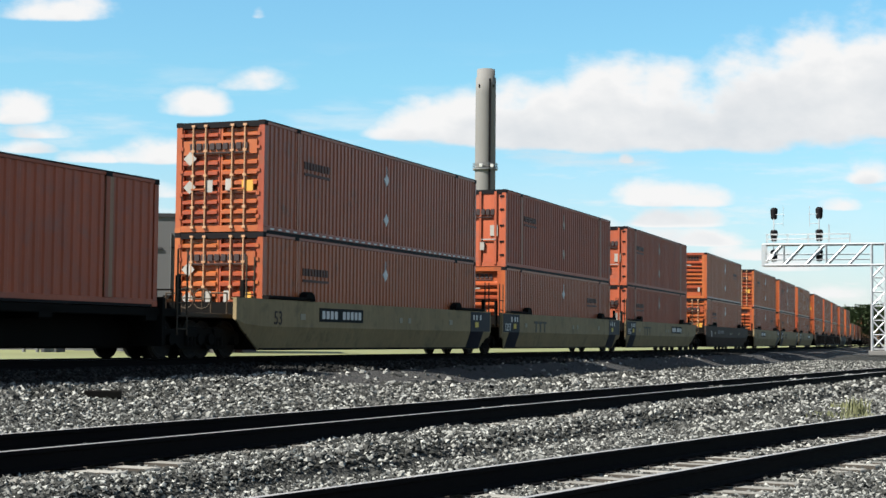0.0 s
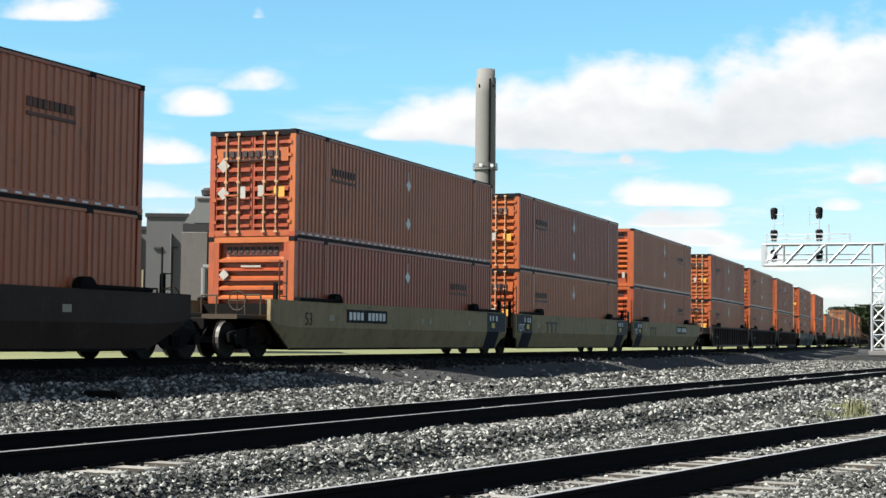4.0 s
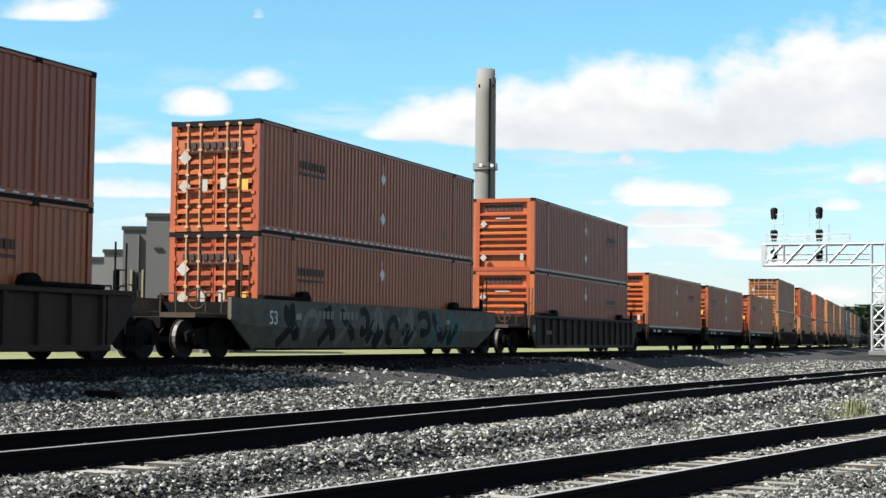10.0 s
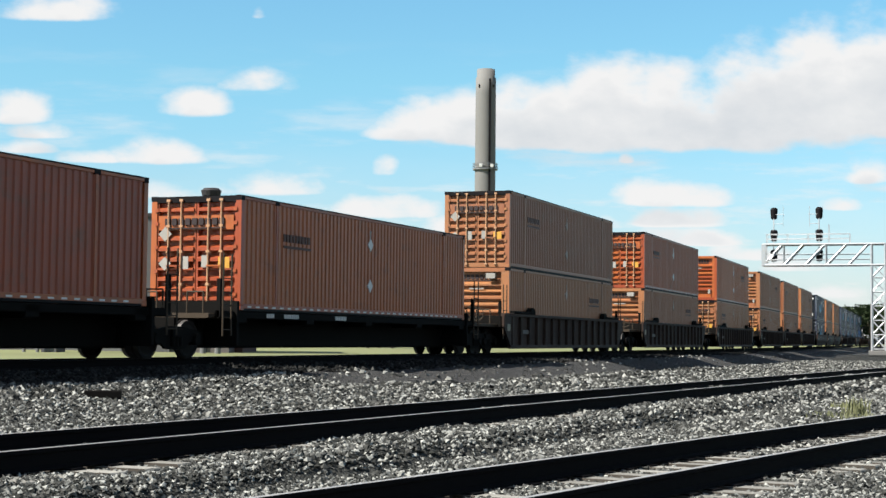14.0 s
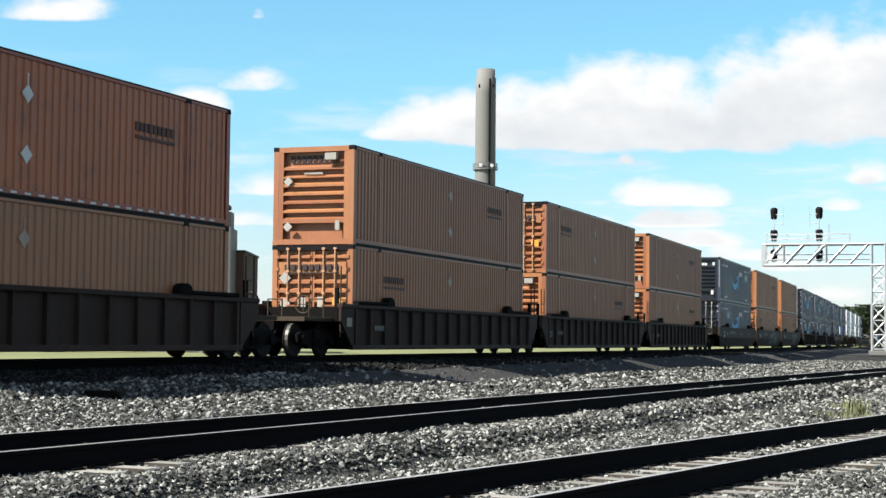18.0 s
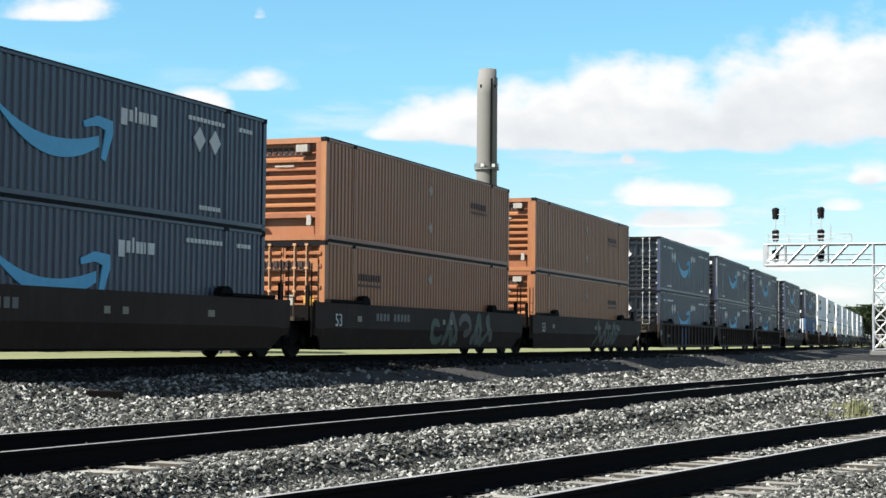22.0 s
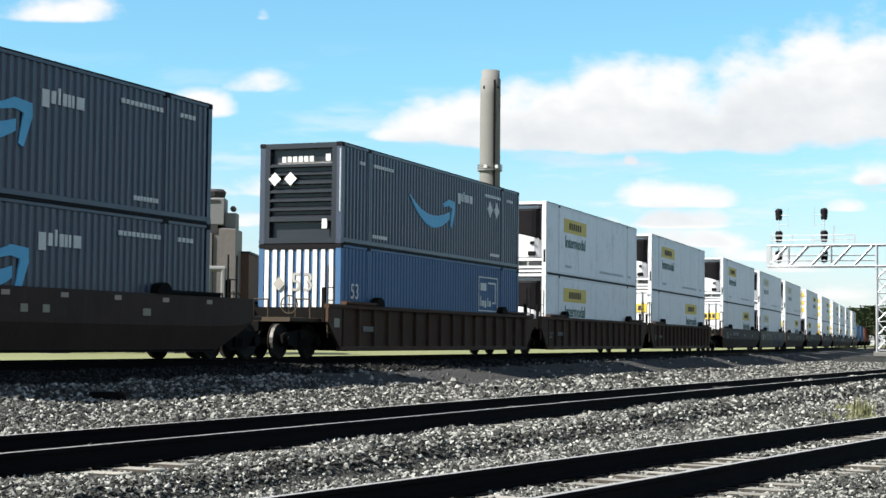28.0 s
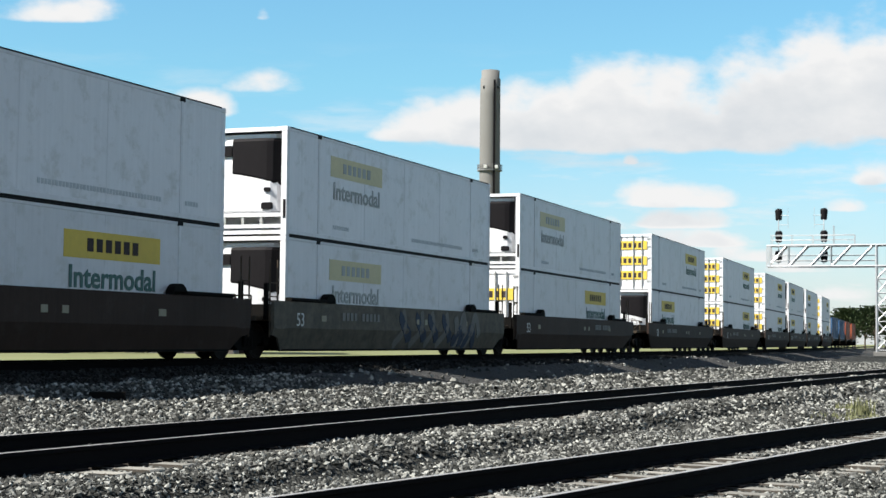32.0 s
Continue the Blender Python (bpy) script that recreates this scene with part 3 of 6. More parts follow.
def corrugated(length0, length1, z0, z1, out, depth, pitch, facing):
    """A side sheet with upright corrugations at y = facing * out."""
    sh = Shape()
    x, pts = length0, []
    while x < length1 - pitch * 0.5:
        for dx, d in ((0, 0), (0.36, 0), (0.5, 1), (0.86, 1)):
            pts.append((x + dx * pitch, facing * (out - depth * d)))
        x += pitch
    pts.append((length1, facing * out))
    v = [(a, b, z) for a, b in pts for z in (z0, z1)]
    f = []
    for i in range(len(pts) - 1):
        q = (2 * i, 2 * i + 2, 2 * i + 3, 2 * i + 1)
        f.append(q if facing < 0 else tuple(reversed(q)))
    return sh.add(v, f)


def letters(text, size, mat, parent, name, m, width=None, bold=0.0):
    cu = bpy.data.curves.new(name, "FONT")
    cu.body, cu.size, cu.extrude, cu.resolution_u = text, size, 0.004, 3
    cu.align_x, cu.offset = "CENTER", bold
    tmp = bpy.data.objects.new(name, cu)
    scene.collection.objects.link(tmp)
    me = bpy.data.meshes.new_from_object(tmp.evaluated_get(bpy.context.evaluated_depsgraph_get()))
    bpy.data.objects.remove(tmp)
    if width:
        xs = [v.co.x for v in me.vertices]
        me.transform(Matrix.Diagonal((width / (max(xs) - min(xs)), 1, 1, 1)))
    me.materials.clear()
    me.materials.append(mat)
    ob = new(name, me)
    ob.parent = parent
    ob.matrix_basis = m
    return ob


# local turns: on the near flank text runs along x; on the front end along y
def on_flank(x, z, out=SIDE + 0.012):
    return Matrix.Translation((x, -out, z)) @ Matrix.Rotation(radians(90), 4, "X")


def on_end(y, z, out=HALF + 0.03):
    return Matrix.Translation((-out, y, z)) @ Matrix.Rotation(radians(-90), 4, "Z") @ Matrix.Rotation(radians(90), 4, "X")


def diamond_flank(x, z, r, out=SIDE + 0.006):
    y = -out
    v = [(x - r, y, z), (x, y, z - r * 1.1), (x + r, y, z), (x, y, z + r * 1.1)]
    v += [(a, y + 0.03, c) for a, b, c in v]
    return Shape().add(v, [(0, 1, 2, 3), (4, 7, 6, 5), (0, 4, 5, 1), (1, 5, 6, 2), (2, 6, 7, 3), (3, 7, 4, 0)])


def diamond_end(y, z, r, out=HALF + 0.05):
    x = -out
    v = [(x, y + r, z), (x, y, z - r), (x, y - r, z), (x, y, z + r)]
    v += [(a + 0.02, b, c) for a, b, c in v]
    return Shape().add(v, [(0, 1, 2, 3), (4, 7, 6, 5), (0, 4, 5, 1), (1, 5, 6, 2), (2, 6, 7, 3), (3, 7, 4, 0)])


def word_bars(sh, x, z, w, h, count, flank=True, slot=0, sunk=-0.045):
    """A row of plain bars in place of a word."""
    step = w / count
    for i in range(count):
        a = x - w / 2 + i * step
        if flank:
            sh.box(a, a + step * 0.72, -SIDE - 0.008, -SIDE + 0.03, z - h / 2, z + h / 2, slot)
        else:
            sh.box(-HALF + sunk, -HALF + sunk + 0.05, -a - step * 0.72, -a, z - h / 2, z + h / 2, slot)
    return sh


def frame_parts(c, paint, dark_top=True, posts=True):
    for y in (-SIDE, SIDE - 0.11):
        s = Shape()
        s.box(-HALF + 0.15, HALF - 0.15, y, y + 0.11, TALL - 0.11, TALL - 0.004, c=0.015)
        part("top_rail", s, paint, c)
        part("bottom_rail", Shape().box(-HALF + 0.15, HALF - 0.15, y, y + 0.11, 0.0, 0.17, c=0.015), paint, c)
    for x in (-HALF, HALF - 0.16):
        for y in (-SIDE, SIDE - 0.16):
            part("corner_post", Shape().box(x, x + 0.16, y, y + 0.16, 0.12, TALL - 0.12, c=0.02), paint, c)
            for z in (0.0, TALL - 0.125):
                part("corner_casting", Shape().box(x - 0.006, x + 0.172, y - 0.006, y + 0.172, z, z + 0.125, c=0.012), DARK_TRIM if z and dark_top else paint, c)
    # intermediate posts with stacking blocks on the top rail
    for x in (-6.15, 6.05):
        for y in (-SIDE - 0.004, SIDE - 0.08):
            part("stacking_post", Shape().box(x, x + 0.10, y, y + 0.084, 0.17, TALL - 0.11), paint, c)
            part("stacking_block", Shape().box(x - 0.06, x + 0.17, y - 0.004, y + 0.10, TALL - 0.125, TALL - 0.002, c=0.01), DARK_TRIM, c)
    # black strip drawn in for the shade under the bottom rail
    part("skid_strip", Shape().box(-HALF + 0.2, HALF - 0.2, -SIDE - 0.004, -SIDE + 0.1, -0.002, 0.055), DARK_TRIM, c, "dark strip for the shade at the joint")
    part("roof_edge", Shape().box(-HALF + 0.18, HALF - 0.18, -SIDE - 0.003, -SIDE + 0.12, TALL - 0.035, TALL), DARK_TRIM, c, "dark roof edge")
    part("roof", Shape().box(-HALF + 0.15, HALF - 0.15, -SIDE + 0.09, SIDE - 0.09, TALL - 0.06, TALL - 0.012), DARK_TRIM if dark_top else paint, c)
    part("floor", Shape().box(-HALF + 0.12, HALF - 0.12, -SIDE + 0.10, SIDE - 0.10, 0.06, 0.14), DARK_TRIM, c)
    part("rear_panel", Shape().box(HALF - 0.10, HALF - 0.05, -SIDE + 0.15, SIDE - 0.15, 0.10, TALL - 0.10), paint, c)


def rib(sh, y0, y1, z, h, out, slot=0):
    """A pressed rib across an end, sloped above and undercut below."""
    x = -HALF + 0.13
    pts = [(x, z - h * 0.9), (x - out, z - h * 0.75), (x - out, z + h * 0.25), (x, z + h)]
    v = [(a, y, b) for y in (y0, y1) for a, b in pts]
    sh.add(v, [(0, 1, 5, 4), (1, 2, 6, 5), (2, 3, 7, 6), (0, 3, 2, 1), (4, 5, 6, 7), (0, 4, 7, 3)], slot)


def end_frame(c, paint, dark=True):
    y = SIDE - 0.155
    part("end_header", Shape().box(-HALF, -HALF + 0.12, -y, y, TALL - 0.16, TALL - 0.01, c=0.012), DARK_TRIM if dark else paint, c)
    part("end_sill", Shape().box(-HALF, -HALF + 0.12, -y, y, 0.01, 0.17, c=0.012), paint, c)


def doors_ribbed(c, paint, marks, bars=None, placards=True):
    """Two ribbed doors with locking bars."""
    end_frame(c, paint)
    for y0, y1 in ((-1.14, -0.012), (0.012, 1.14)):
        s = Shape().box(-HALF + 0.13, -HALF + 0.16, y0, y1, 0.175, TALL - 0.165)
        s.box(-HALF + 0.03, -HALF + 0.14, y0, y0 + 0.05, 0.175, TALL - 0.165).box(-HALF + 0.03, -HALF + 0.14, y1 - 0.05, y1, 0.175, TALL - 0.165)
        cuts = [y0 + 0.05, y0 + 0.36, y0 + 0.43, y0 + 0.73, y0 + 0.80, y1 - 0.05]
        for z, h in ((0.30, 0.065), (0.54, 0.085), (0.80, 0.075), (1.05, 0.05), (1.30, 0.09), (1.57, 0.09), (1.83, 0.085), (2.56, 0.07)):
            for a, b in zip(cuts[::2], cuts[1::2]):
                rib(s, a, b, z, h, 0.14)
        d = part("door", s, paint, c)
        for yb in (y0 + 0.395, y0 + 0.765):
            b = Shape().tube((-HALF - 0.035, yb, 0.10), (-HALF - 0.035, yb, TALL - 0.08), 0.024, 6)
            for z in (0.10, 0.62, 1.45, 2.1, TALL - 0.14):
                b.box(-HALF - 0.06, -HALF + 0.05, yb - 0.05, yb + 0.05, z, z + 0.06)
            part("locking_bar", b, bars or BAR, d)
        h = Shape().box(-HALF - 0.07, -HALF - 0.04, y0 + 0.39, y0 + 0.80, 1.10, 1.14)
        part("door_handle", h, bars or paint, d)
    for y in (-1.13, 1.13):
        s = Shape()
        for z in (0.35, 0.95, 1.55, 2.15, 2.5):
            s.box(-HALF - 0.028, -HALF + 0.03, y - 0.05, y + 0.05, z, z + 0.09)
        part("hinge_column", s, bars or paint, c)
    if marks is not None:
        s = Shape()
        word_bars(s, 0.0, 2.24, 1.75, 0.17, 9, False)
        s.box(-HALF - 0.04, -HALF + 0.02, -0.85, 0.85, 2.06, 2.09)
        part("name_plate", Shape().box(-HALF - 0.005, -HALF + 0.135, -1.08, 1.08, 2.03, 2.40), paint, c)
        small_print("end_logo", s, marks, c, "row of dark bars")
    if placards:
        part("placard", diamond_end(0.86, 1.93, 0.19), PAPER, c, "white diamond placard")
        part("placard", diamond_end(0.86, 1.18, 0.18), PAPER, c, "white diamond placard")
        part("document_box", Shape().box(-HALF - 0.05, -HALF + 0.02, -0.36, -0.20, 1.08, 1.38, c=0.01), PAPER, c)
        part("notice", Shape().box(-HALF - 0.012, -HALF + 0.03, -0.98, -0.66, 1.06, 1.34), AMBER, c)
        part("notice", Shape().box(-HALF - 0.012, -HALF + 0.03, 0.20, 0.44, 1.04, 1.36), PAPER, c)


def front_ribbed(c, paint, marks, tag_box=False):
    """The closed end: a frame round pressed ribs, a name panel above and a plain panel below."""
    end_frame(c, paint, False)
    part("front_wall", Shape().box(-HALF + 0.16, -HALF + 0.19, -1.14, 1.14, 0.165, TALL - 0.155), paint, c)
    for a, b in ((-1.145, -0.98), (0.98, 1.145)):
        part("end_stile", Shape().box(-HALF + 0.004, -HALF + 0.17, a, b, 0.17, TALL - 0.16), paint, c)
    for z0, z1 in ((0.63, 0.82), (0.94, 1.06), (1.20, 1.32), (1.45, 1.58), (1.70, 1.84), (1.96, 2.06), (2.20, 2.33)):
        x0, x1 = -HALF + 0.008, -HALF + 0.165
        v = [(x, y, z) for y in (-0.985, 0.985) for x, z in ((x1, z0 - 0.01), (x0, z0 + 0.01), (x0, z1 - 0.05), (x1, z1 + 0.03))]
        part("pressed_rib", Shape().add(v, [(0, 1, 5, 4), (1, 2, 6, 5), (2, 3, 7, 6), (0, 3, 2, 1), (4, 5, 6, 7)]), paint, c)
    if marks is not None:
        s = Shape()
        word_bars(s, 0.0, 2.55, 1.6, 0.17, 9, False, 0, 0.135)
        s.box(-HALF + 0.135, -HALF + 0.165, -0.75, 0.75, 2.40, 2.43)
        small_print("end_logo", s, marks, c, "row of dark bars")
        part("notice", Shape().box(-HALF - 0.012, -HALF + 0.03, -0.30, 0.30, 2.07, 2.12), PAPER, c)
        part("placard", diamond_end(0.80, 1.87, 0.15), PAPER, c, "white diamond placard")
        part("placard", diamond_end(0.80, 0.53, 0.15), PAPER, c, "white diamond placard")
        part("document_box", Shape().box(-HALF - 0.03, -HALF + 0.02, -0.86, -0.72, 0.42, 0.70, c=0.01), PAPER, c)
    if tag_box:
        part("end_plate", Shape().box(-HALF - 0.15, -HALF + 0.02, -0.78, -0.42, TALL - 0.42, TALL - 0.22, c=0.02), PAPER, c, "small grey equipment box")


def doors_plain(c, paint, marks):
    """Old flat sheet doors with upright bars."""
    end_frame(c, paint)
    for y0, y1 in ((-1.14, -0.012), (0.012, 1.14)):
        s = Shape().box(-HALF + 0.03, -HALF + 0.09, y0, y1, 0.175, TALL - 0.165)
        d = part("door", s, paint, c)
        for yb in (y0 + 0.25, y0 + 0.85):
            part("locking_bar", Shape().box(-HALF - 0.03, -HALF + 0.04, yb - 0.045, yb + 0.045, 0.08, TALL - 0.08, c=0.01), paint, d)
        part("door_handle", Shape().box(-HALF - 0.05, -HALF - 0.02, y0 + 0.25, y0 + 0.80, 1.0, 1.04), STEEL, d)
        for z in (0.4, 0.9, 1.5, 2.1, 2.6):
            part("hinge", Shape().box(-HALF - 0.02, -HALF + 0.04, (y0 if y0 < 0 else y1) - 0.08, (y0 if y0 < 0 else y1) + 0.08, z, z + 0.07), DARK_TRIM, c)
    s = Shape()
    word_bars(s, 0.05, 2.05, 1.7, 0.22, 9, False)
    s.box(-HALF - 0.04, -HALF + 0.04, -0.8, 0.8, 1.84, 1.87)
    small_print("end_logo", s, marks, c, "row of dark bars")
    part("notice", Shape().box(-HALF - 0.012, -HALF + 0.04, -0.98, -0.68, 1.15, 1.55), PAPER, c)
    part("document_box", Shape().box(-HALF - 0.05, -HALF + 0.03, -0.46, -0.30, 0.62, 0.92, c=0.01), PAPER, c)


def orange_marks(c, logo_x, tape=True):
    s = Shape()
    word_bars(s, logo_x, 1.96, 1.65, 0.20, 9)
    s.box(logo_x - 0.82, logo_x + 0.82, -SIDE - 0.008, -SIDE + 0.03, 1.69, 1.76)
    small_print("side_logo", s, SIDE_INK, c, "row of dark bars")
    for z in (2.1, 0.88):
        part("placard", diamond_flank(0.0, z, 0.18), PALE if tape else DULL, c, "white diamond patch")
    part("drip_mark", Shape().box(-0.02, 0.015, -SIDE - 0.006, -SIDE + 0.03, 2.30, 2.52), PALE if tape else DULL, c, "pale run of paint")
    if tape:
        s = Shape()
        x = -HALF + 0.4
        while x < HALF - 0.5:
            s.box(x, x + 0.20, -SIDE - 0.005, -SIDE + 0.03, 0.075, 0.115)
            x += 0.45
        small_print("reflective_tape", s, PALE, c, "row of short white reflective strips")


def swoosh(c):
    """A wide smile-shaped arrow."""
    sh, n = Shape(), 18
    y = -SIDE - 0.008
    v, f = [], []
    for i in range(n + 1):
        w = i / n
        a = -2.95 + 3.55 * w
        mid = 1.12 + 0.72 * (1.75 * w - 1) ** 2 * (1 if w < 0.57 else 0.75)
        t = 0.02 + 0.20 * math.sin(math.pi * min(1, w * 0.80 + 0.02)) ** 0.9
        v += [(a, y, mid - t * 0.8), (a, y, mid + t), (a, y + 0.03, mid - t * 0.8), (a, y + 0.03, mid + t)]
    for i in range(n):
        k = 4 * i
        f += [(k, k + 4, k + 5, k + 1), (k + 2, k + 3, k + 7, k + 6), (k, k + 2, k + 6, k + 4), (k + 1, k + 5, k + 7, k + 3)]
    sh.add(v, f)
    tip = [(0.02, 1.80), (0.55, 1.98), (1.10, 1.93), (1.12, 1.65), (0.85, 1.02), (0.68, 1.08), (0.84, 1.70), (0.55, 1.76), (0.06, 1.68)]
    m = len(tip)
    v = [(a, y - 0.002, b) for a, b in tip] + [(a, y + 0.03, b) for a, b in tip]
    sh.add(v, [(0, 8, 7, 1), (1, 7, 6, 2), (2, 6, 3), (3, 6, 5, 4)] + [(i, (i + 1) % m, m + (i + 1) % m, m + i) for i in range(m)])
    part("smile_arrow", sh, SKYBLUE, c, "light blue curved arrow marking")


def navy_marks(c, doors):
    swoosh(c)
    for x, w, z0, z1 in ((1.42, 0.24, 1.92, 2.28), (1.74, 0.14, 2.02, 2.28), (1.96, 0.08, 2.02, 2.36), (2.12, 0.13, 2.02, 2.28), (2.29, 0.10, 2.02, 2.28), (2.43, 0.08, 2.02, 2.28), (2.60, 0.26, 2.02, 2.28)):
        part("word_bar", Shape().box(x, x + w, -SIDE - 0.008, -SIDE + 0.03, z0, z1), PALE, c)
    for a, z, w, k in ((-5.0, 2.43, 1.5, 10), (5.1, 2.45, 1.7, 10), (-5.25, 0.33, 1.1, 8), (5.3, 0.36, 1.0, 8), (7.0, 2.45, 0.7, 4), (-6.6, 2.42, 0.4, 2)):
        s = Shape()
        word_bars(s, a, z, w, 0.10, k)
        small_print("small_lettering", s, PALE, c, "small white bars of lettering")
    for a in ((-4.38, -3.69) if doors else (4.75, 5.48)):
        part("placard", diamond_flank(a, 1.98, 0.27), PALE, c, "white diamond placard")


def reefer_end(c):
    """An open frame round a cooling unit: dark grille above a rounded white cowl."""
    for z in (0.04, 0.20, 0.50):
        part("end_beam", Shape().box(-HALF, -HALF + 0.10, -SIDE + 0.16, SIDE - 0.16, z, z + 0.10, c=0.01), WHITE, c)
    part("end_header", Shape().box(-HALF, -HALF + 0.12, -SIDE + 0.155, SIDE - 0.155, TALL - 0.12, TALL - 0.01, c=0.012), WHITE, c)
    part("bulkhead", Shape().box(-HALF + 0.62, -HALF + 0.68, -SIDE + 0.12, SIDE - 0.12, 0.10, TALL - 0.10), WHITE, c)
    s = Shape()
    v, f, n = [], [], 14
    rows_z = (0.58, 0.66, 1.20, 1.75, 2.40, 2.62, 2.72)
    for z in rows_z:
        pull = 0.0 if 0.6 <= z <= 2.3 else 0.10
        for i in range(n + 1):
            w = -1 + 2 * i / n
            y = w * (1.10 - pull)
            bulge = (1 - abs(w) ** 8)
            v.append((-HALF + 0.42 - (0.40 - pull) * bulge, y, z))
    for k in range(len(rows_z) - 1):
        for i in range(n):
            q = k * (n + 1) + i
            f.append((q, q + n + 1, q + n + 2, q + 1))
    s.add(v, f)
    part("cooling_unit_cowl", s, WHITE, c, "rounded white cowl of a cooling unit")
    g = Shape()
    v, f = [], []
    for z in (1.62, 1.70, 2.52, 2.60):
        for i in range(9):
            w = -0.93 + 1.22 * i / 8
            low = 0.28 * (1 - i / 8) ** 1.3 if z < 2 else 0.0
            edge = 0.0 if 1.65 < z < 2.55 else 0.05
            v.append((-HALF + 0.42 - 0.40 * (1 - abs(w) ** 8) - 0.03 + edge, w * 1.11, z - low))
    for k in range(3):
        for i in range(8):
            q = k * 9 + i
            f.append((q, q + 9, q + 10, q + 1))
    g.add(v, f)
    part("grille", g, DARK_TRIM, c, "dark rounded grille")
    part("vent_slot", Shape().box(-HALF + 0.005, -HALF + 0.08, 0.36, 0.80, 2.14, 2.42), DARK_TRIM, c)
    for y in (0.92, 1.06):
        part("refrigerant_pipe", Shape().tube((-HALF + 0.02, y, 0.55), (-HALF + 0.02, y, 2.66), 0.03, 8), STEEL, c)
    for z in (0.95, 1.95):
        hose = Shape()
        pts = [(1.12, z + 0.30), (1.02, z + 0.26), (0.93, z + 0.14), (0.90, z)]
        for (ya, za), (yb, zb) in zip(pts, pts[1:]):
            hose.tube((-HALF - 0.02, ya, za), (-HALF - 0.02, yb, zb), 0.022, 6)
        part("hose", hose, DARK_TRIM, c, "thin dark hose")
    v = [(-HALF + 0.004, a, b) for a, b in ((1.14, 2.76), (0.70, 2.76), (0.86, 2.70), (1.00, 2.58), (1.08, 2.42), (1.14, 2.2))]
    v += [(a + 0.05, b, d) for a, b, d in v]
    f = [(0, 1, 2), (0, 2, 3), (0, 3, 4), (0, 4, 5), (6, 8, 7), (6, 9, 8), (6, 10, 9), (6, 11, 10)] + [(i, i + 1, i + 7, i + 6) for i in range(1, 5)]
    part("corner_gusset", Shape().add(v, f), WHITE, c, "white rounded corner plate")
    for y in (-0.55, 0.0, 0.55):
        part("guard_bracket", Shape().box(-HALF + 0.01, -HALF + 0.06, y - 0.04, y + 0.04, 0.28, 0.52), STEEL, c)
    part("control_panel", Shape().box(-HALF - 0.005, -HALF + 0.08, -0.86, -0.55, 0.70, 0.88, c=0.03), DARK_TRIM, c)
    part("control_panel", Shape().box(-HALF - 0.005, -HALF + 0.08, -0.80, -0.62, 1.16, 1.28, c=0.03), DARK_TRIM, c)
    part("fuel_cap", Shape().box(-HALF - 0.004, -HALF + 0.1, -SIDE + 0.02, -SIDE + 0.10, 0.45, 0.95), DARK_TRIM, c)


def white_side(c, label_x, faded=False):
    yellow, ink, green = (FADED_YELLOW, FADED_INK, FADED_INK) if faded else (YELLOW, INK, GREEN_INK)
    part("side_panel", Shape().box(-HALF + 0.1, HALF - 0.1, -SIDE + 0.01, -SIDE + 0.06, 0.16, TALL - 0.10), WHITE, c)
    part("side_panel", Shape().box(-HALF + 0.1, HALF - 0.1, SIDE - 0.06, SIDE - 0.01, 0.16, TALL - 0.10), WHITE, c)
    for x in (-3.0, 0.05, 3.1):
        part("panel_seam", Shape().box(x, x + 0.03, -SIDE + 0.006, -SIDE + 0.03, 0.17, TALL - 0.11), WHITE, c)
    lab = part("name_panel", Shape().box(label_x - 1.82, label_x + 1.82, -SIDE + 0.002, -SIDE + 0.03, 1.83, 2.41), yellow, c, "faded yellow name panel" if faded else "yellow name panel with dark bars")
    for i in range(6):
        a = label_x - 1.0 + i * 0.34
        part("name_bar", Shape().box(a, a + 0.22, -SIDE - 0.006, -SIDE + 0.02, 1.98, 2.26), ink, lab)
    letters("Intermodal", 0.66, green, c, "word_intermodal", on_flank(label_x, 1.22, SIDE + 0.002), 3.26, 0.014)
    for a, w in ((-4.6, 1.1), (3.0, 4.6), (6.6, 0.6)):
        s = Shape()
        k = int(w / 0.12)
        for i in range(k):
            q = a - w / 2 + i * w / k
            s.box(q, q + w / k * 0.7, -SIDE + 0.002, -SIDE + 0.02, 0.36, 0.47)
        small_print("small_lettering", s, material("grey_lettering", (0.40, 0.43, 0.45), 0.6), c, "small grey bars of lettering")


def white_doors(c, yellow_rows):
    end_frame(c, WHITE, False)
    for y0, y1 in ((-1.14, -0.012), (0.012, 1.14)):
        d = part("door", Shape().box(-HALF + 0.03, -HALF + 0.09, y0, y1, 0.175, TALL - 0.165), WHITE, c)
        for yb in (y0 + 0.35, y0 + 0.8):
            part("locking_bar", Shape().tube((-HALF - 0.02, yb, 0.08), (-HALF - 0.02, yb, TALL - 0.08), 0.026, 6), STEEL, d)
        for z in (0.4, 1.0, 1.6, 2.2, 2.6):
            part("hinge", Shape().box(-HALF - 0.02, -HALF + 0.04, (y0 if y0 < 0 else y1) - 0.09, (y0 if y0 < 0 else y1) + 0.09, z, z + 0.07), STEEL, c)
    for z in yellow_rows:
        lab = part("name_panel", Shape().box(-HALF + 0.0, -HALF + 0.05, -1.05, 1.05, z - 0.22, z + 0.22), YELLOW, c, "yellow name panel with dark bars")
        for i in range(6):
            a = -0.75 + i * 0.26
            part("name_bar", Shape().box(-HALF - 0.008, -HALF + 0.02, a, a + 0.16, z - 0.12, z + 0.12), INK, lab)


PROTO = {}


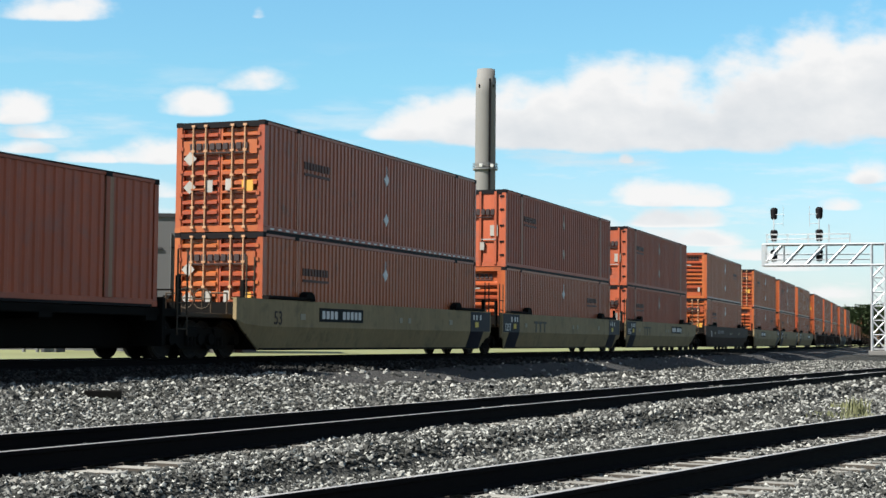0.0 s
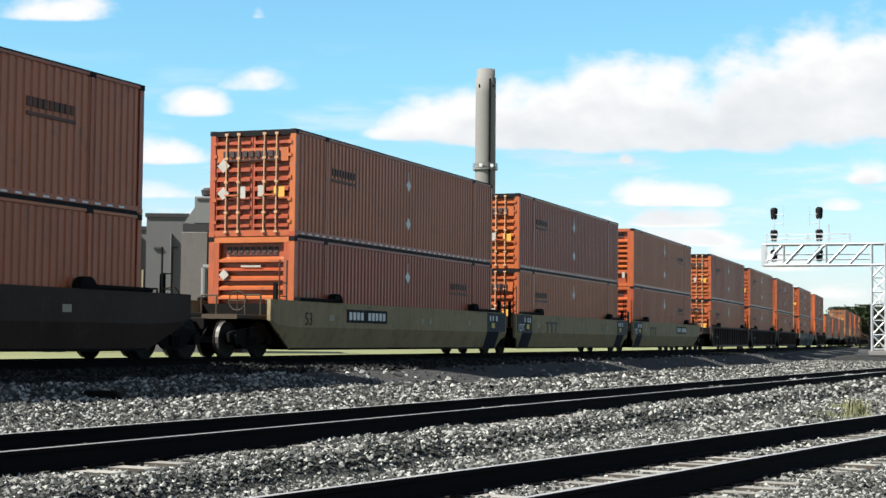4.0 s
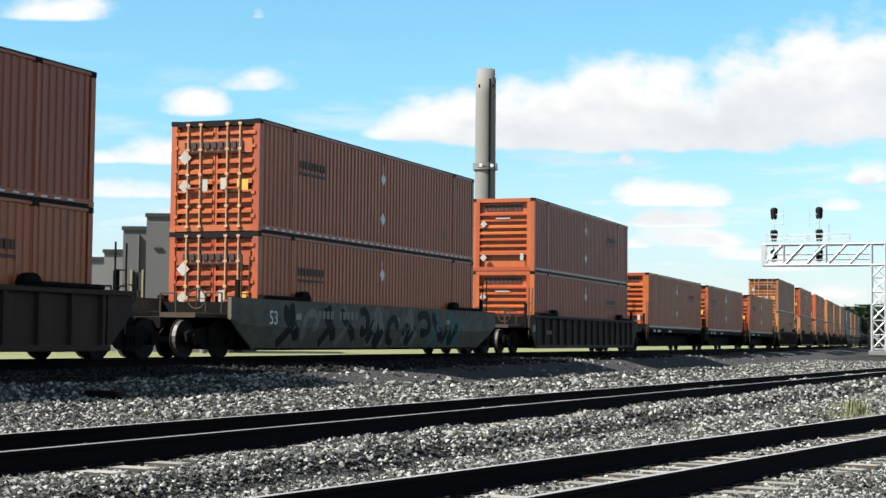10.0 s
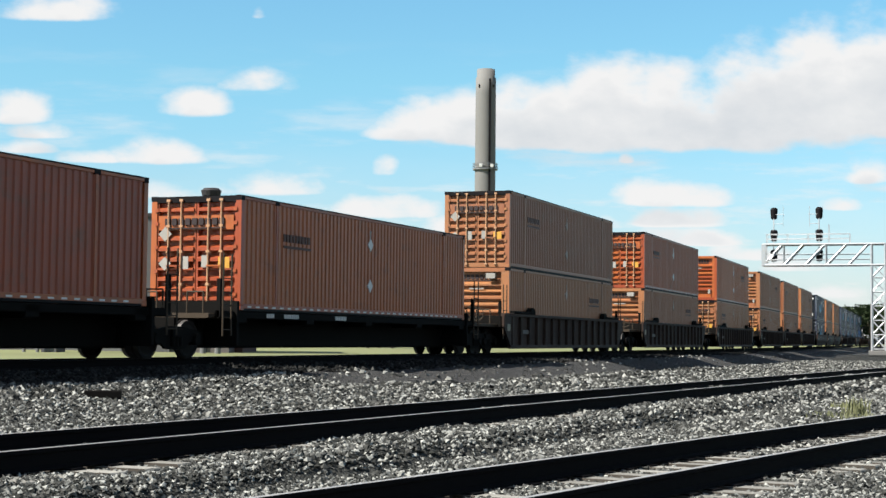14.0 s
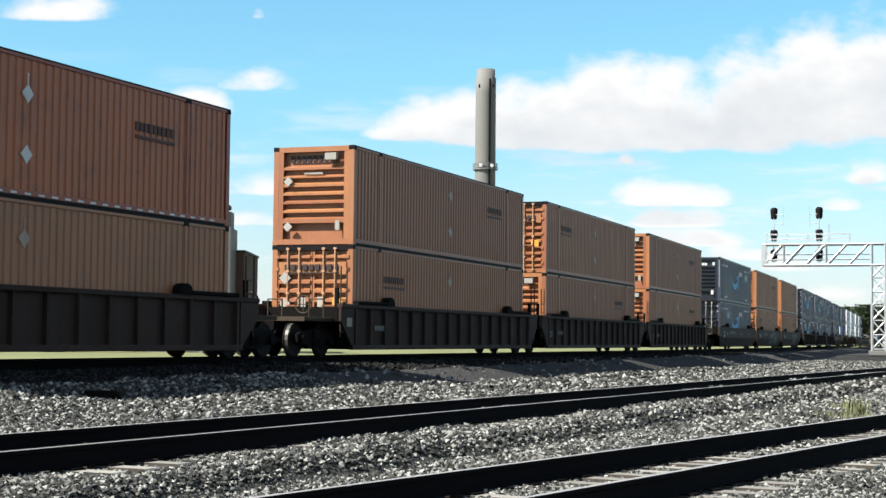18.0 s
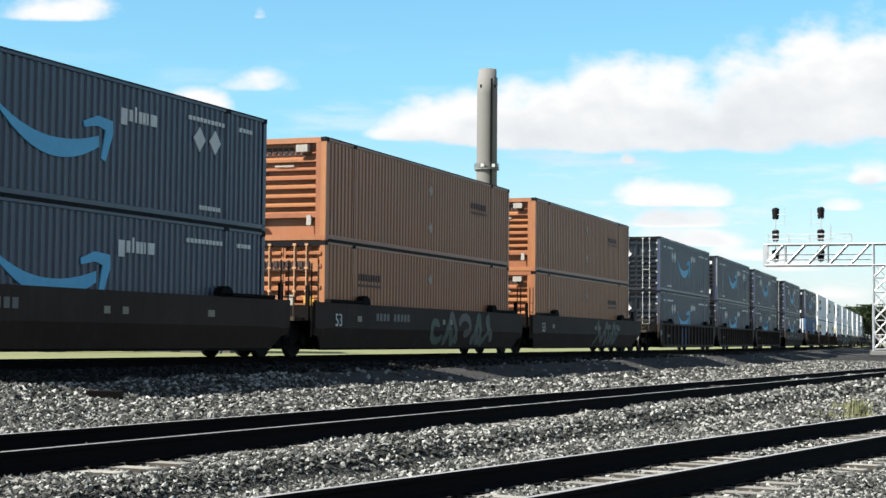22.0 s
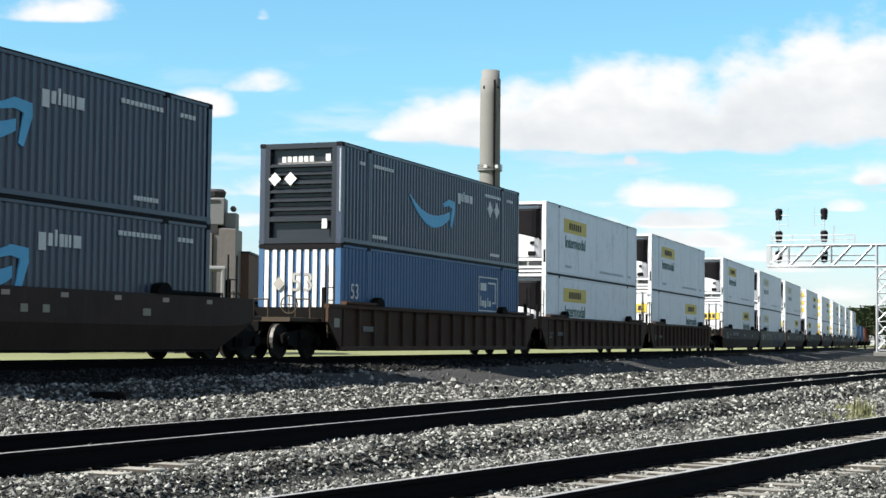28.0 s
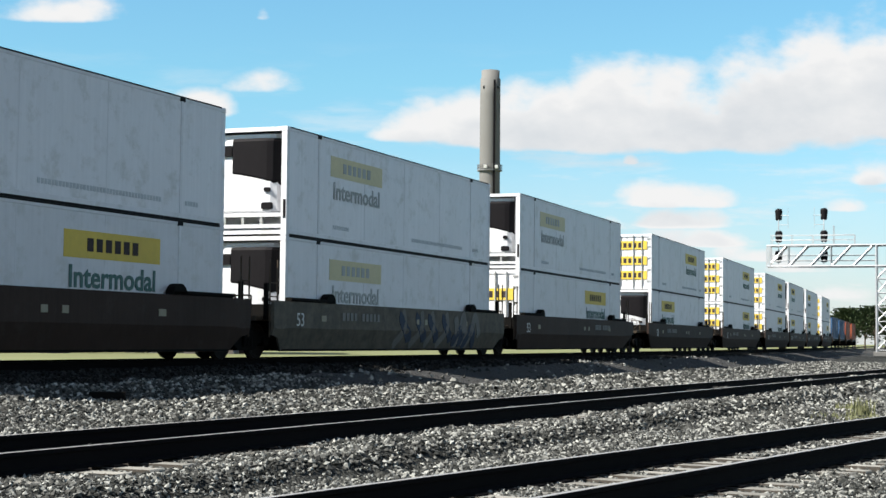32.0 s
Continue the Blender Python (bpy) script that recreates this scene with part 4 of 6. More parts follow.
def container(kind):
    """Builds one container of a kind, or returns it for copying."""
    if kind in PROTO:
        return PROTO[kind], True
    paint_key, end = kind.split("_")
    paint = {"orange": ORANGE, "red": ORANGE_RED, "tan": TAN, "navy": NAVY, "royal": ROYAL, "white": WHITE}[paint_key]
    labels = {"orange": "orange corrugated steel freight container", "red": "old faded red-orange freight container with flat doors",
              "tan": "faded tan-orange corrugated freight container", "navy": "dark blue-grey container with light blue arrow",
              "royal": "royal blue corrugated container with a white-striped end", "white": "white refrigerated container with yellow name panel"}
    ends = {"doors": ", ribbed doors forward", "front": ", closed ribbed end forward", "plain": "", "striped": "", "reefer": ", cooling unit forward", "faded": ", bleached, cooling unit forward", "yellow": ", doors forward",
            "rows": ", yellow-marked doors forward"}
    c = thing("freight_container", labels[paint_key] + ends[end], "container", "containers on the train")
    if paint_key == "white":
        frame_parts(c, WHITE, False)
        white_side(c, -3.53 if end in ("reefer", "faded") else 3.45, end == "faded")
        if end in ("reefer", "faded"):
            reefer_end(c)
        else:
            white_doors(c, (1.95,) if end == "yellow" else (0.75, 1.5, 2.3))
    else:
        frame_parts(c, paint)
        for facing in (-1, 1):
            part("side_panel", corrugated(-HALF + 0.14, HALF - 0.14, 0.165, TALL - 0.105, SIDE - 0.012, 0.040 if paint_key == "navy" else 0.032, 0.245 if paint_key != "red" else 0.32, facing), paint, c)
        if paint_key == "navy":
            navy_marks(c, end == "doors")
            if end == "doors":
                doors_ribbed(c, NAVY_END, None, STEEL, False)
                for y in (0.90, 0.42):
                    part("placard", diamond_end(y, 1.95, 0.2), PALE, c, "white diamond placard")
            else:
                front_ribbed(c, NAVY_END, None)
                part("edge_strip", Shape().box(-HALF - 0.006, -HALF + 0.03, -SIDE + 0.03, -SIDE + 0.07, 0.9, 2.7), STEEL, c, "pale reflective strip")
                part("name_bars", word_bars(Shape(), -0.05, 2.42, 1.05, 0.16, 6, False), PALE, c, "row of white bars")
                for y in (0.80, 0.30):
                    part("placard", diamond_end(y, 1.86, 0.2), PALE, c, "white diamond placard")
                part("document_box", Shape().box(-HALF - 0.03, -HALF + 0.02, -0.86, -0.70, 0.42, 0.70, c=0.01), PALE, c)
                part("end_plate", Shape().box(-HALF - 0.03, -HALF + 0.02, -0.95, -0.80, 2.35, 2.55, c=0.01), PALE, c)
        elif paint_key == "royal":
            end_frame(c, paint)
            part("front_wall", Shape().box(-HALF + 0.045, -HALF + 0.10, -1.14, 1.14, 0.175, TALL - 0.165), paint, c)
            for i in range(9):
                y = -1.06 + i * 0.255
                part("upright_rib", Shape().box(-HALF - 0.0, -HALF + 0.05, y, y + 0.13, 0.18, TALL - 0.17, c=0.015), PALE, c)
            letters("53", 0.75, PAPER, c, "number_53", on_end(-0.1, 1.55, HALF + 0.012))
            letters("53", 0.62, PALE, c, "number_53", on_flank(-7.1, 1.35))
            part("placard", diamond_end(0.62, 1.75, 0.2), PAPER, c, "off-white diamond placard")
            s = Shape()
            for a, b, z0, z1 in ((3.6, 5.65, 2.40, 2.44), (3.6, 5.65, 1.22, 1.26), (3.6, 3.64, 1.22, 2.44), (5.61, 5.65, 1.22, 2.44),
                                 (3.8, 4.4, 1.95, 2.22), (3.8, 3.86, 1.4, 1.75), (3.95, 4.15, 1.4, 1.6), (4.25, 4.4, 1.35, 1.6), (4.55, 4.6, 1.4, 1.7), (4.72, 4.9, 1.4, 1.6), (5.1, 5.4, 1.5, 1.56), (4.6, 5.4, 2.2, 2.26), (5.36, 5.42, 1.5, 2.2)):
                s.box(a, b, -SIDE - 0.008, -SIDE + 0.03, z0, z1)
            part("side_emblem", s, PALE, c, "white framed emblem of plain bars")
        else:
            orange_marks(c, -4.9 if end in ("doors", "plain") else 4.7, paint_key == "orange")
            if end == "doors":
                doors_ribbed(c, paint, INK)
            elif end == "front":
                front_ribbed(c, paint, INK, paint_key == "tan")
            else:
                doors_plain(c, paint, INK)
                for x in (-6.05, 6.15):
                    for k in (-1, 1):
                        if k > 0:
                            part("side_band", Shape().box(x - 0.14, x + 0.20, -SIDE - 0.002, -SIDE + 0.04, 0.17, TALL - 0.11), BAND, c, "worn grey vertical band")
                        part("side_batten", Shape().box(x + k * 0.14, x + k * 0.14 + 0.06, -SIDE - 0.004, -SIDE + 0.05, 0.17, TALL - 0.11), paint, c)
    PROTO[kind] = c
    return c, False

# ---- cars ----


def turning_rows(x):
    """A wheelset that rolls as the train goes: rows about its axle."""
    rows = []
    for i in range(961):
        t = i / 30
        rows.append((t, Matrix.Translation((x, 0, 0.46)) @ Matrix.Rotation(-travelled(t) / 0.46, 4, "Y")))
    return rows


def wheelset(parent, x):
    s = Shape()
    for y in (-0.755, 0.755):
        k = 1 if y > 0 else -1
        n = 20
        prof = [(0.10, -0.065), (0.36, -0.05), (0.40, -0.07), (0.46, -0.065), (0.463, 0.04), (0.49, 0.05), (0.49, 0.075), (0.40, 0.075), (0.36, 0.03), (0.10, 0.04)]
        v, f = [], []
        for i in range(n):
            a = 2 * math.pi * i / n
            v += [(r * math.cos(a), y - k * 1.0 * o, r * math.sin(a)) for r, o in prof]
        m = len(prof)
        for i in range(n):
            for j in range(m - 1):
                a, b = i * m + j, ((i + 1) % n) * m + j
                s.add([], [])
                f.append((a, b, b + 1, a + 1))
        base = len(s.v)
        s.v += v
        s.f += [tuple(q + base for q in g) for g in f]
        s.s += [1 if (q % (m - 1)) in (3,) else 0 for q in range(len(f))]
    s.tube((0, -1.05, 0), (0, 1.05, 0), 0.085, 10)
    ob = part("wheelset", s, [WHEEL, TREAD], parent)
    ob.matrix_basis = Matrix.Translation((x, 0, 0.46))
    return ob


TRUCK = {}
ROLLING, ROLLERS = [], []


def truck(parent, x):
    """A four-wheel truck under a car's end."""
    if "first" in TRUCK:
        src = TRUCK["first"]
        t = new("truck", src.data)
        t.parent = parent
        t.matrix_basis = Matrix.Translation((x, 0, 0))
        for ch in src.children:
            c = ch.copy()
            scene.collection.objects.link(c)
            c.parent = t
            ROLLERS.append((c, ch))
        return
    s = Shape()
    for y in (-1.02, 0.94):
        # a cast side frame: deep in the middle, arched over the axle boxes
        ring = lambda z0, z1: [(y, z0), (y + 0.08, z0), (y + 0.08, z1), (y, z1)]
        s.prism([(-1.15, ring(0.40, 0.62)), (-0.95, ring(0.34, 0.68)), (-0.7, ring(0.42, 0.70)), (-0.42, ring(0.24, 0.74)), (-0.25, ring(0.22, 0.76)),
                 (0.25, ring(0.22, 0.76)), (0.42, ring(0.24, 0.74)), (0.7, ring(0.42, 0.70)), (0.95, ring(0.34, 0.68)), (1.15, ring(0.40, 0.62))])
        for ax in (-0.89, 0.89):
            s.tube((ax, y - 0.09, 0.46), (ax, y + 0.16, 0.46), 0.14, 10)
        for k in range(3):
            s.tube((-0.16 + 0.16 * k, y - 0.02, 0.30), (-0.16 + 0.16 * k, y - 0.02, 0.56), 0.065, 8)
    s.box(-0.22, 0.22, -1.1, 1.1, 0.50, 0.72, c=0.03)
    for ax in (-0.35, 0.35):
        s.box(ax - 0.06, ax + 0.06, -0.8, 0.8, 0.36, 0.46)
    t = part("truck", s, IRON, parent)
    t.matrix_basis = Matrix.Translation((x, 0, 0))
    for ax in (-0.89, 0.89):
        ROLLING.append((wheelset(t, ax), ax))
    TRUCK["first"] = t


def ladder(c, x, k):
    s = Shape()
    for a in (0.0, 0.42):
        s.tube((x + k * a, -1.42, 0.55), (x + k * a, -1.42, 2.55), 0.022, 6)
    for z in (0.7, 1.0, 1.3, 1.6, 1.95):
        s.tube((x, -1.42, z), (x + k * 0.42, -1.42, z), 0.016, 6)
    part("ladder", s, END_IRON, c, "thin upright grab irons")


def car_end(c, k, reach, yellow=False):
    """Platform, bulkhead braces and end gear beyond the well; k: -1 at the front, 1 at the rear."""
    x0, x1 = 8.35, 8.35 + reach
    a, b = sorted((k * x0, k * x1))
    part("end_platform", Shape().box(a, b, -1.15, 1.15, 0.98, 1.10, c=0.02), END_IRON, c)
    a, b = sorted((k * 8.3, k * (x1 + 0.2)))
    part("draft_sill", Shape().box(a, b, -0.32, 0.32, 0.72, 0.99, c=0.03), IRON, c)
    a, b = sorted((k * 8.22, k * 8.34))
    part("bulkhead", Shape().box(a, b, -1.36, 1.36, 0.30, 1.42, c=0.02), IRON, c)
    ladder(c, k * (8.75), k)
    for ya, yb, zt in ((-0.95, -0.50, 1.62), (0.35, 0.80, 1.62)):
        s = Shape()
        for y in (ya, yb):
            s.tube((k * 9.3, y, 1.1), (k * 9.3, y, zt), 0.022, 6)
        s.tube((k * 9.3, ya, zt), (k * 9.3, yb, zt), 0.022, 6)
        part("hand_rail", s, END_IRON, c)
    part("end_post", Shape().box(k * 9.05 - 0.05, k * 9.05 + 0.05, -1.30, -1.20, 1.0, 1.95, c=0.01), IRON, c)


def hull(y_out, y_in, z0, z1, zk, front, rear):
    """One smooth side of a well: upright above, drawn in below; raked nose at a coupled end, blunt at a joint."""
    k = -1 if y_out < 0 else 1
    t = 0.05 * k
    low = y_out - 0.20 * k

    def ring(lo, knee, low_y):
        return [(low_y, lo), (low_y - t, lo), (y_out - 2 * t, knee), (y_out - 2 * t, z1 - 0.02), (y_in, z1 - 0.02), (y_in, z1), (y_out, z1), (y_out, knee)]

    def nose(coupled, s):
        if coupled:
            return [(s * 9.85, ring(0.95, 0.99, y_out - 0.01 * k)), (s * 9.45, ring(0.72, 0.86, y_out - 0.06 * k)), (s * 8.3, ring(z0, zk, low))]
        return [(s * 9.1, ring(0.62, 0.80, y_out - 0.06 * k)), (s * 8.75, ring(0.55, 0.76, y_out - 0.08 * k)), (s * 8.35, ring(z0, zk, low))]

    return Shape().prism(nose(front == "c", -1) + list(reversed(nose(rear == "c", 1))))


def well_car(style, front, rear, marks=""):
    """style: grey, dark, brown, ribbed, spine, tagged; front, rear: 'c' for a coupler, 'a' for an articulated joint."""
    key = ("car", style, front, rear, marks)
    if key in PROTO:
        return PROTO[key], True
    labels = {"grey": "olive-grey smooth-sided well car", "dark": "dark dirty smooth-sided well car", "ribbed": "dark well car with ribbed sides",
              "brown": "rust-brown well car with ribbed sides", "spine": "black spine car carrying one container", "tagged": "grey well car covered with spray paint"}
    c = thing("spine_car" if style == "spine" else "well_car", labels[style] + " on the track", "railway car", "cars of the train")
    skin = {"grey": CAR_GREY, "dark": CAR_DARK, "ribbed": CAR_DARK, "brown": CAR_BROWN, "spine": IRON, "tagged": CAR_TAGGED}[style]
    if style in ("grey", "dark", "tagged"):
        for y in (-1.52, 1.52):
            part("well_side", hull(y, y * 0.895, 0.19, 1.50, 0.80, front, rear), skin, c)
        if front == "a" or rear == "a":
            for k, what in ((-1, front), (1, rear)):
                if what == "a" and style == "grey":
                    a, b = sorted((k * 7.0, k * 9.0))
                    part("end_panel", Shape().box(a, b, -1.528, -1.47, 0.80, 1.47), CAR_NAVY, c, "dark blue painted end panel")
                    a, b = sorted((k * 7.0, k * 8.3))
                    v = [(x, y0, z) for x in (a, b) for y0, z in ((-1.530, 0.80), (-1.330, 0.20), (-1.29, 0.20), (-1.49, 0.80))]
                    part("end_panel", Shape().add(v, [(0, 1, 5, 4), (1, 2, 6, 5), (2, 3, 7, 6), (3, 0, 4, 7), (3, 2, 1, 0), (4, 5, 6, 7)]), CAR_NAVY, c, "dark blue painted end panel")
                    for z, x in ((1.28, 7.3), (1.28, 7.6), (1.28, 8.0)):
                        part("stencil_mark", Shape().box(k * x - 0.06, k * x + 0.06, -1.54, -1.5, z - 0.09, z + 0.09), PALE, c)
                    part("stencil_mark", Shape().box(k * 7.6 - 0.16, k * 7.6 + 0.16, -1.54, -1.5, 0.94, 1.12), YELLOW, c)
                    if k < 0:
                        letters("125T", 0.38, PALE, c, "stencil_125t", on_flank(-8.45, 0.86, 1.535))
        # lettering on the side
        if marks != "bare":
            s = Shape()
            x = 2.5 if front == "a" and rear == "c" else -4.95
            for i in range(10):
                if i != 4:
                    s.box(x + i * 0.27, x + i * 0.27 + 0.18, -1.538, -1.5, 1.04, 1.26)
            if style == "grey" and (front == "c" or rear == "c"):
                pl = part("number_panel", Shape().box(x - 0.17, x + 2.78, -1.529, -1.5, 0.96, 1.34), DARK_TRIM, c, "dark panel with white bars")
                small_print("number_row", s, PALE, pl, "row of white bars")
            elif style != "grey":
                small_print("number_row", s, material("dull_white_stencil", (0.15, 0.145, 0.135), 0.7, grain=0.3), c, "row of pale bars")
            if style == "grey" and front == "a":
                s = Shape()
                for i in range(3):
                    a0 = -5.05 + i * 0.6
                    s.box(a0, a0 + 0.5, -1.533, -1.5, 1.16, 1.25)
                    s.box(a0 + 0.19, a0 + 0.31, -1.533, -1.5, 0.82, 1.16)
                part("side_logo", s, material("worn_grey_lettering", (0.07, 0.065, 0.05), 0.7), c, "three faded dark shapes")
            for q, w in ((-6.3, 0.3), (0.6, 0.22), (1.3, 0.22), (4.9, 0.3)):
                part("stencil_mark", Shape().box(q, q + w, -1.533, -1.5, 1.0, 1.16), material("dull_stencil", (0.25, 0.23, 0.17), 0.7), c)
            letters("53", 0.5, PALE if style != "grey" else INK, c, "number_53", on_flank(-7.6, 0.86, 1.532))
    elif style in ("ribbed", "brown"):
        for y in (-1.50, 1.40):
            part("side_sheet", Shape().box(-8.4, 8.4, y + 0.09 if y < 0 else y - 0.03, y + 0.12 if y < 0 else y, 0.28, 1.42), skin, c)
            part("top_chord", Shape().box(-9.3, 9.3, y - 0.03, y + 0.13, 1.38, 1.50, c=0.02), skin, c)
            part("bottom_chord", Shape().box(-8.5, 8.5, y - 0.02, y + 0.12, 0.19, 0.33, c=0.02), skin, c)
            for k in (-1, 1):
                v = [(k * 8.4, y, 0.2), (k * 9.3, y, 1.0), (k * 9.3, y, 1.40), (k * 8.4, y, 1.40)]
                v += [(a, b + 0.08, z) for a, b, z in v]
                part("end_gusset", Shape().add(v, [(0, 1, 2, 3), (7, 6, 5, 4), (0, 4, 5, 1), (1, 5, 6, 2), (2, 6, 7, 3), (3, 7, 4, 0)]), skin, c)
            n = 15 if y < 0 else -1
            for i in range(n + 1):
                x = -8.25 + 16.5 * i / n
                part("rib", Shape().box(x - 0.05, x + 0.05, y - 0.015, y + 0.10, 0.32, 1.39), skin, c)
        s = Shape()
        for i in range(6):
            s.box(-6.8 + i * 0.13, -6.72 + i * 0.13, -1.475, -1.45, 0.75, 0.90)
        small_print("number_row", s, material("dull_white_stencil", (0.15, 0.145, 0.135), 0.7, grain=0.3), c, "small row of pale bars")
        if front == "c":
            part("end_mark", Shape().box(-8.9, -8.55, -1.505, -1.49, 0.85, 1.10), material("dull_stencil", (0.25, 0.23, 0.17), 0.7), c, "pale stencilled patch")
        else:
            letters("125T", 0.34, material("dull_white_stencil", (0.15, 0.145, 0.135), 0.7, grain=0.3), c, "stencil_125t", on_flank(-7.7, 0.66, 1.425))
    else:
        part("center_sill", Shape().box(-8.6, 8.6, -0.42, 0.42, 0.24, 1.10, c=0.05), skin, c)
        for y in (-1.28, 1.16):
            part("side_beam", Shape().box(-9.1, 9.1, y, y + 0.12, 0.98, 1.17, c=0.02), skin, c)
        for x in (-7.9, -4.0, 0.0, 4.0, 7.9):
            part("cross_arm", Shape().box(x - 0.22, x + 0.22, -1.28, 1.28, 0.86, 1.15, c=0.03), skin, c)
        s = Shape()
        for x0, n in ((-6.6, 4), (-5.6, 8), (-2.4, 7)):
            for i in range(n):
                s.box(x0 + i * 0.11, x0 + i * 0.11 + 0.07, -1.295, -1.27, 1.02, 1.13)
        small_print("number_row", s, PALE, c, "small rows of white bars")
    if style != "spine":
        part("well_floor", Shape().box(-8.3, 8.3, -1.34, 1.34, 0.20, 0.30), IRON, c)
        for k in (-1, 1):
            a, b = sorted((k * 5.5, k * 8.2))
            part("corner_guide", Shape().box(a, b, -1.56, -1.36, 1.50, 1.60, c=0.03), IRON if style != "brown" else CAR_BROWN, c)
            part("corner_guide", Shape().box(a, b, 1.36, 1.56, 1.50, 1.60, c=0.03), IRON, c)
            hump = [(k * (5.45 + 0.30 - 0.30 * math.cos(math.pi * q / 8)), 1.50 + 0.26 * math.sin(math.pi * q / 8)) for q in range(9)]
            v = [(px, py, pz) for py in (-1.56, -1.34) for px, pz in hump]
            f = [(q, q + 1, q + 10, q + 9) for q in range(8)] + [tuple(range(9)), tuple(range(17, 8, -1)), (0, 9, 17, 8)]
            part("guide_pad", Shape().add(v, f), IRON, c, "rounded black guide pad")
    for k, what in ((-1, front), (1, rear)):
        reach = 2.6 if what == "c" else 1.05
        car_end(c, k, reach)
        if what == "c":
            truck(c, k * 9.95)
            s = Shape()
            a, b = sorted((k * 11.0, k * 11.72))
            s.box(a, b, -0.11, 0.11, 0.74, 0.92, c=0.02)
            a, b = sorted((k * 11.5, k * 11.76))
            s.box(a, b, -0.2, 0.2, 0.68, 0.98, c=0.04)
            part("coupler", s, IRON, c)
            s = Shape()
            pts = [(11.0, 0.35, 0.78), (11.35, 0.38, 0.50), (11.72, 0.35, 0.46)]
            for p, q in zip(pts, pts[1:]):
                s.tube((k * p[0], -p[1], p[2]), (k * q[0], -q[1], q[2]), 0.028, 6)
            part("air_hose", s, DARK_TRIM, c)
            s = Shape()
            for i in range(12):
                a, b = 2 * math.pi * i / 12, 2 * math.pi * (i + 1) / 12
                s.tube((k * 10.2, -0.75 + 0.25 * math.cos(a), 1.45 + 0.25 * math.sin(a)), (k * 10.2, -0.75 + 0.25 * math.cos(b), 1.45 + 0.25 * math.sin(b)), 0.018, 5)
                if i % 3 == 0:
                    s.tube((k * 10.2, -0.75, 1.45), (k * 10.2, -0.75 + 0.25 * math.cos(a), 1.45 + 0.25 * math.sin(a)), 0.014, 5)
            part("brake_wheel", s, END_IRON, c)
        elif k > 0:
            truck(c, 9.775)
    PROTO[key] = c
    return c, False


PALE_SPRAY = material("pale_green_spray", (0.105, 0.125, 0.100), 0.7, grain=0.3, spots=0.4, gloss=0.1)
GREY_SPRAY = material("pale_grey_spray", (0.14, 0.135, 0.125), 0.7, grain=0.3, spots=0.4, gloss=0.1)
BLACK_SPRAY = material("black_spray", (0.016, 0.016, 0.016), 0.7, gloss=0.1)
TEAL_SPRAY = material("teal_spray", (0.045, 0.12, 0.125), 0.7, grain=0.3, gloss=0.1)
PANEL_SPRAY = material("pale_blue_spray", (0.10, 0.13, 0.22), 0.7, grain=0.3, spots=0.6, spot_scale=3.0, streak=0.5, dirt=(0.03, 0.035, 0.06), dirt_amount=0.15, gloss=0.1)
BLUE_SPRAY = material("dull_blue_spray", (0.045, 0.055, 0.08), 0.7, grain=0.3, gloss=0.1)


def ribbon(points, width, y):
    """A flat sprayed band along (x, z) points on a well's side, drawn in with it below the knee."""
    fine = []
    for (ax, az), (bx, bz) in zip(points, points[1:]):
        fine += [(ax + (bx - ax) * i / 4, az + (bz - az) * i / 4) for i in range(4)]
    points = fine + [points[-1]]
    skin = lambda z: y + max(0.0, 0.80 - z) / 0.61 * 0.20
    v, f = [], []
    for i, (px, pz) in enumerate(points):
        qx, qz = points[min(i + 1, len(points) - 1)]
        rx, rz = points[max(i - 1, 0)]
        d = math.hypot(qx - rx, qz - rz) or 1.0
        w = width * (1.0 if 0 < i < len(points) - 1 else 0.6)
        nx, nz = -(qz - rz) / d * w, (qx - rx) / d * w
        v += [(px + nx, skin(pz + nz), pz + nz), (px - nx, skin(pz - nz), pz - nz), (px + nx, skin(pz + nz) + 0.015, pz + nz), (px - nx, skin(pz - nz) + 0.015, pz - nz)]
    for i in range(len(points) - 1):
        k = 4 * i
        f += [(k, k + 1, k + 5, k + 4), (k, k + 4, k + 6, k + 2), (k + 1, k + 3, k + 7, k + 5)]
    return Shape().add(v, f)


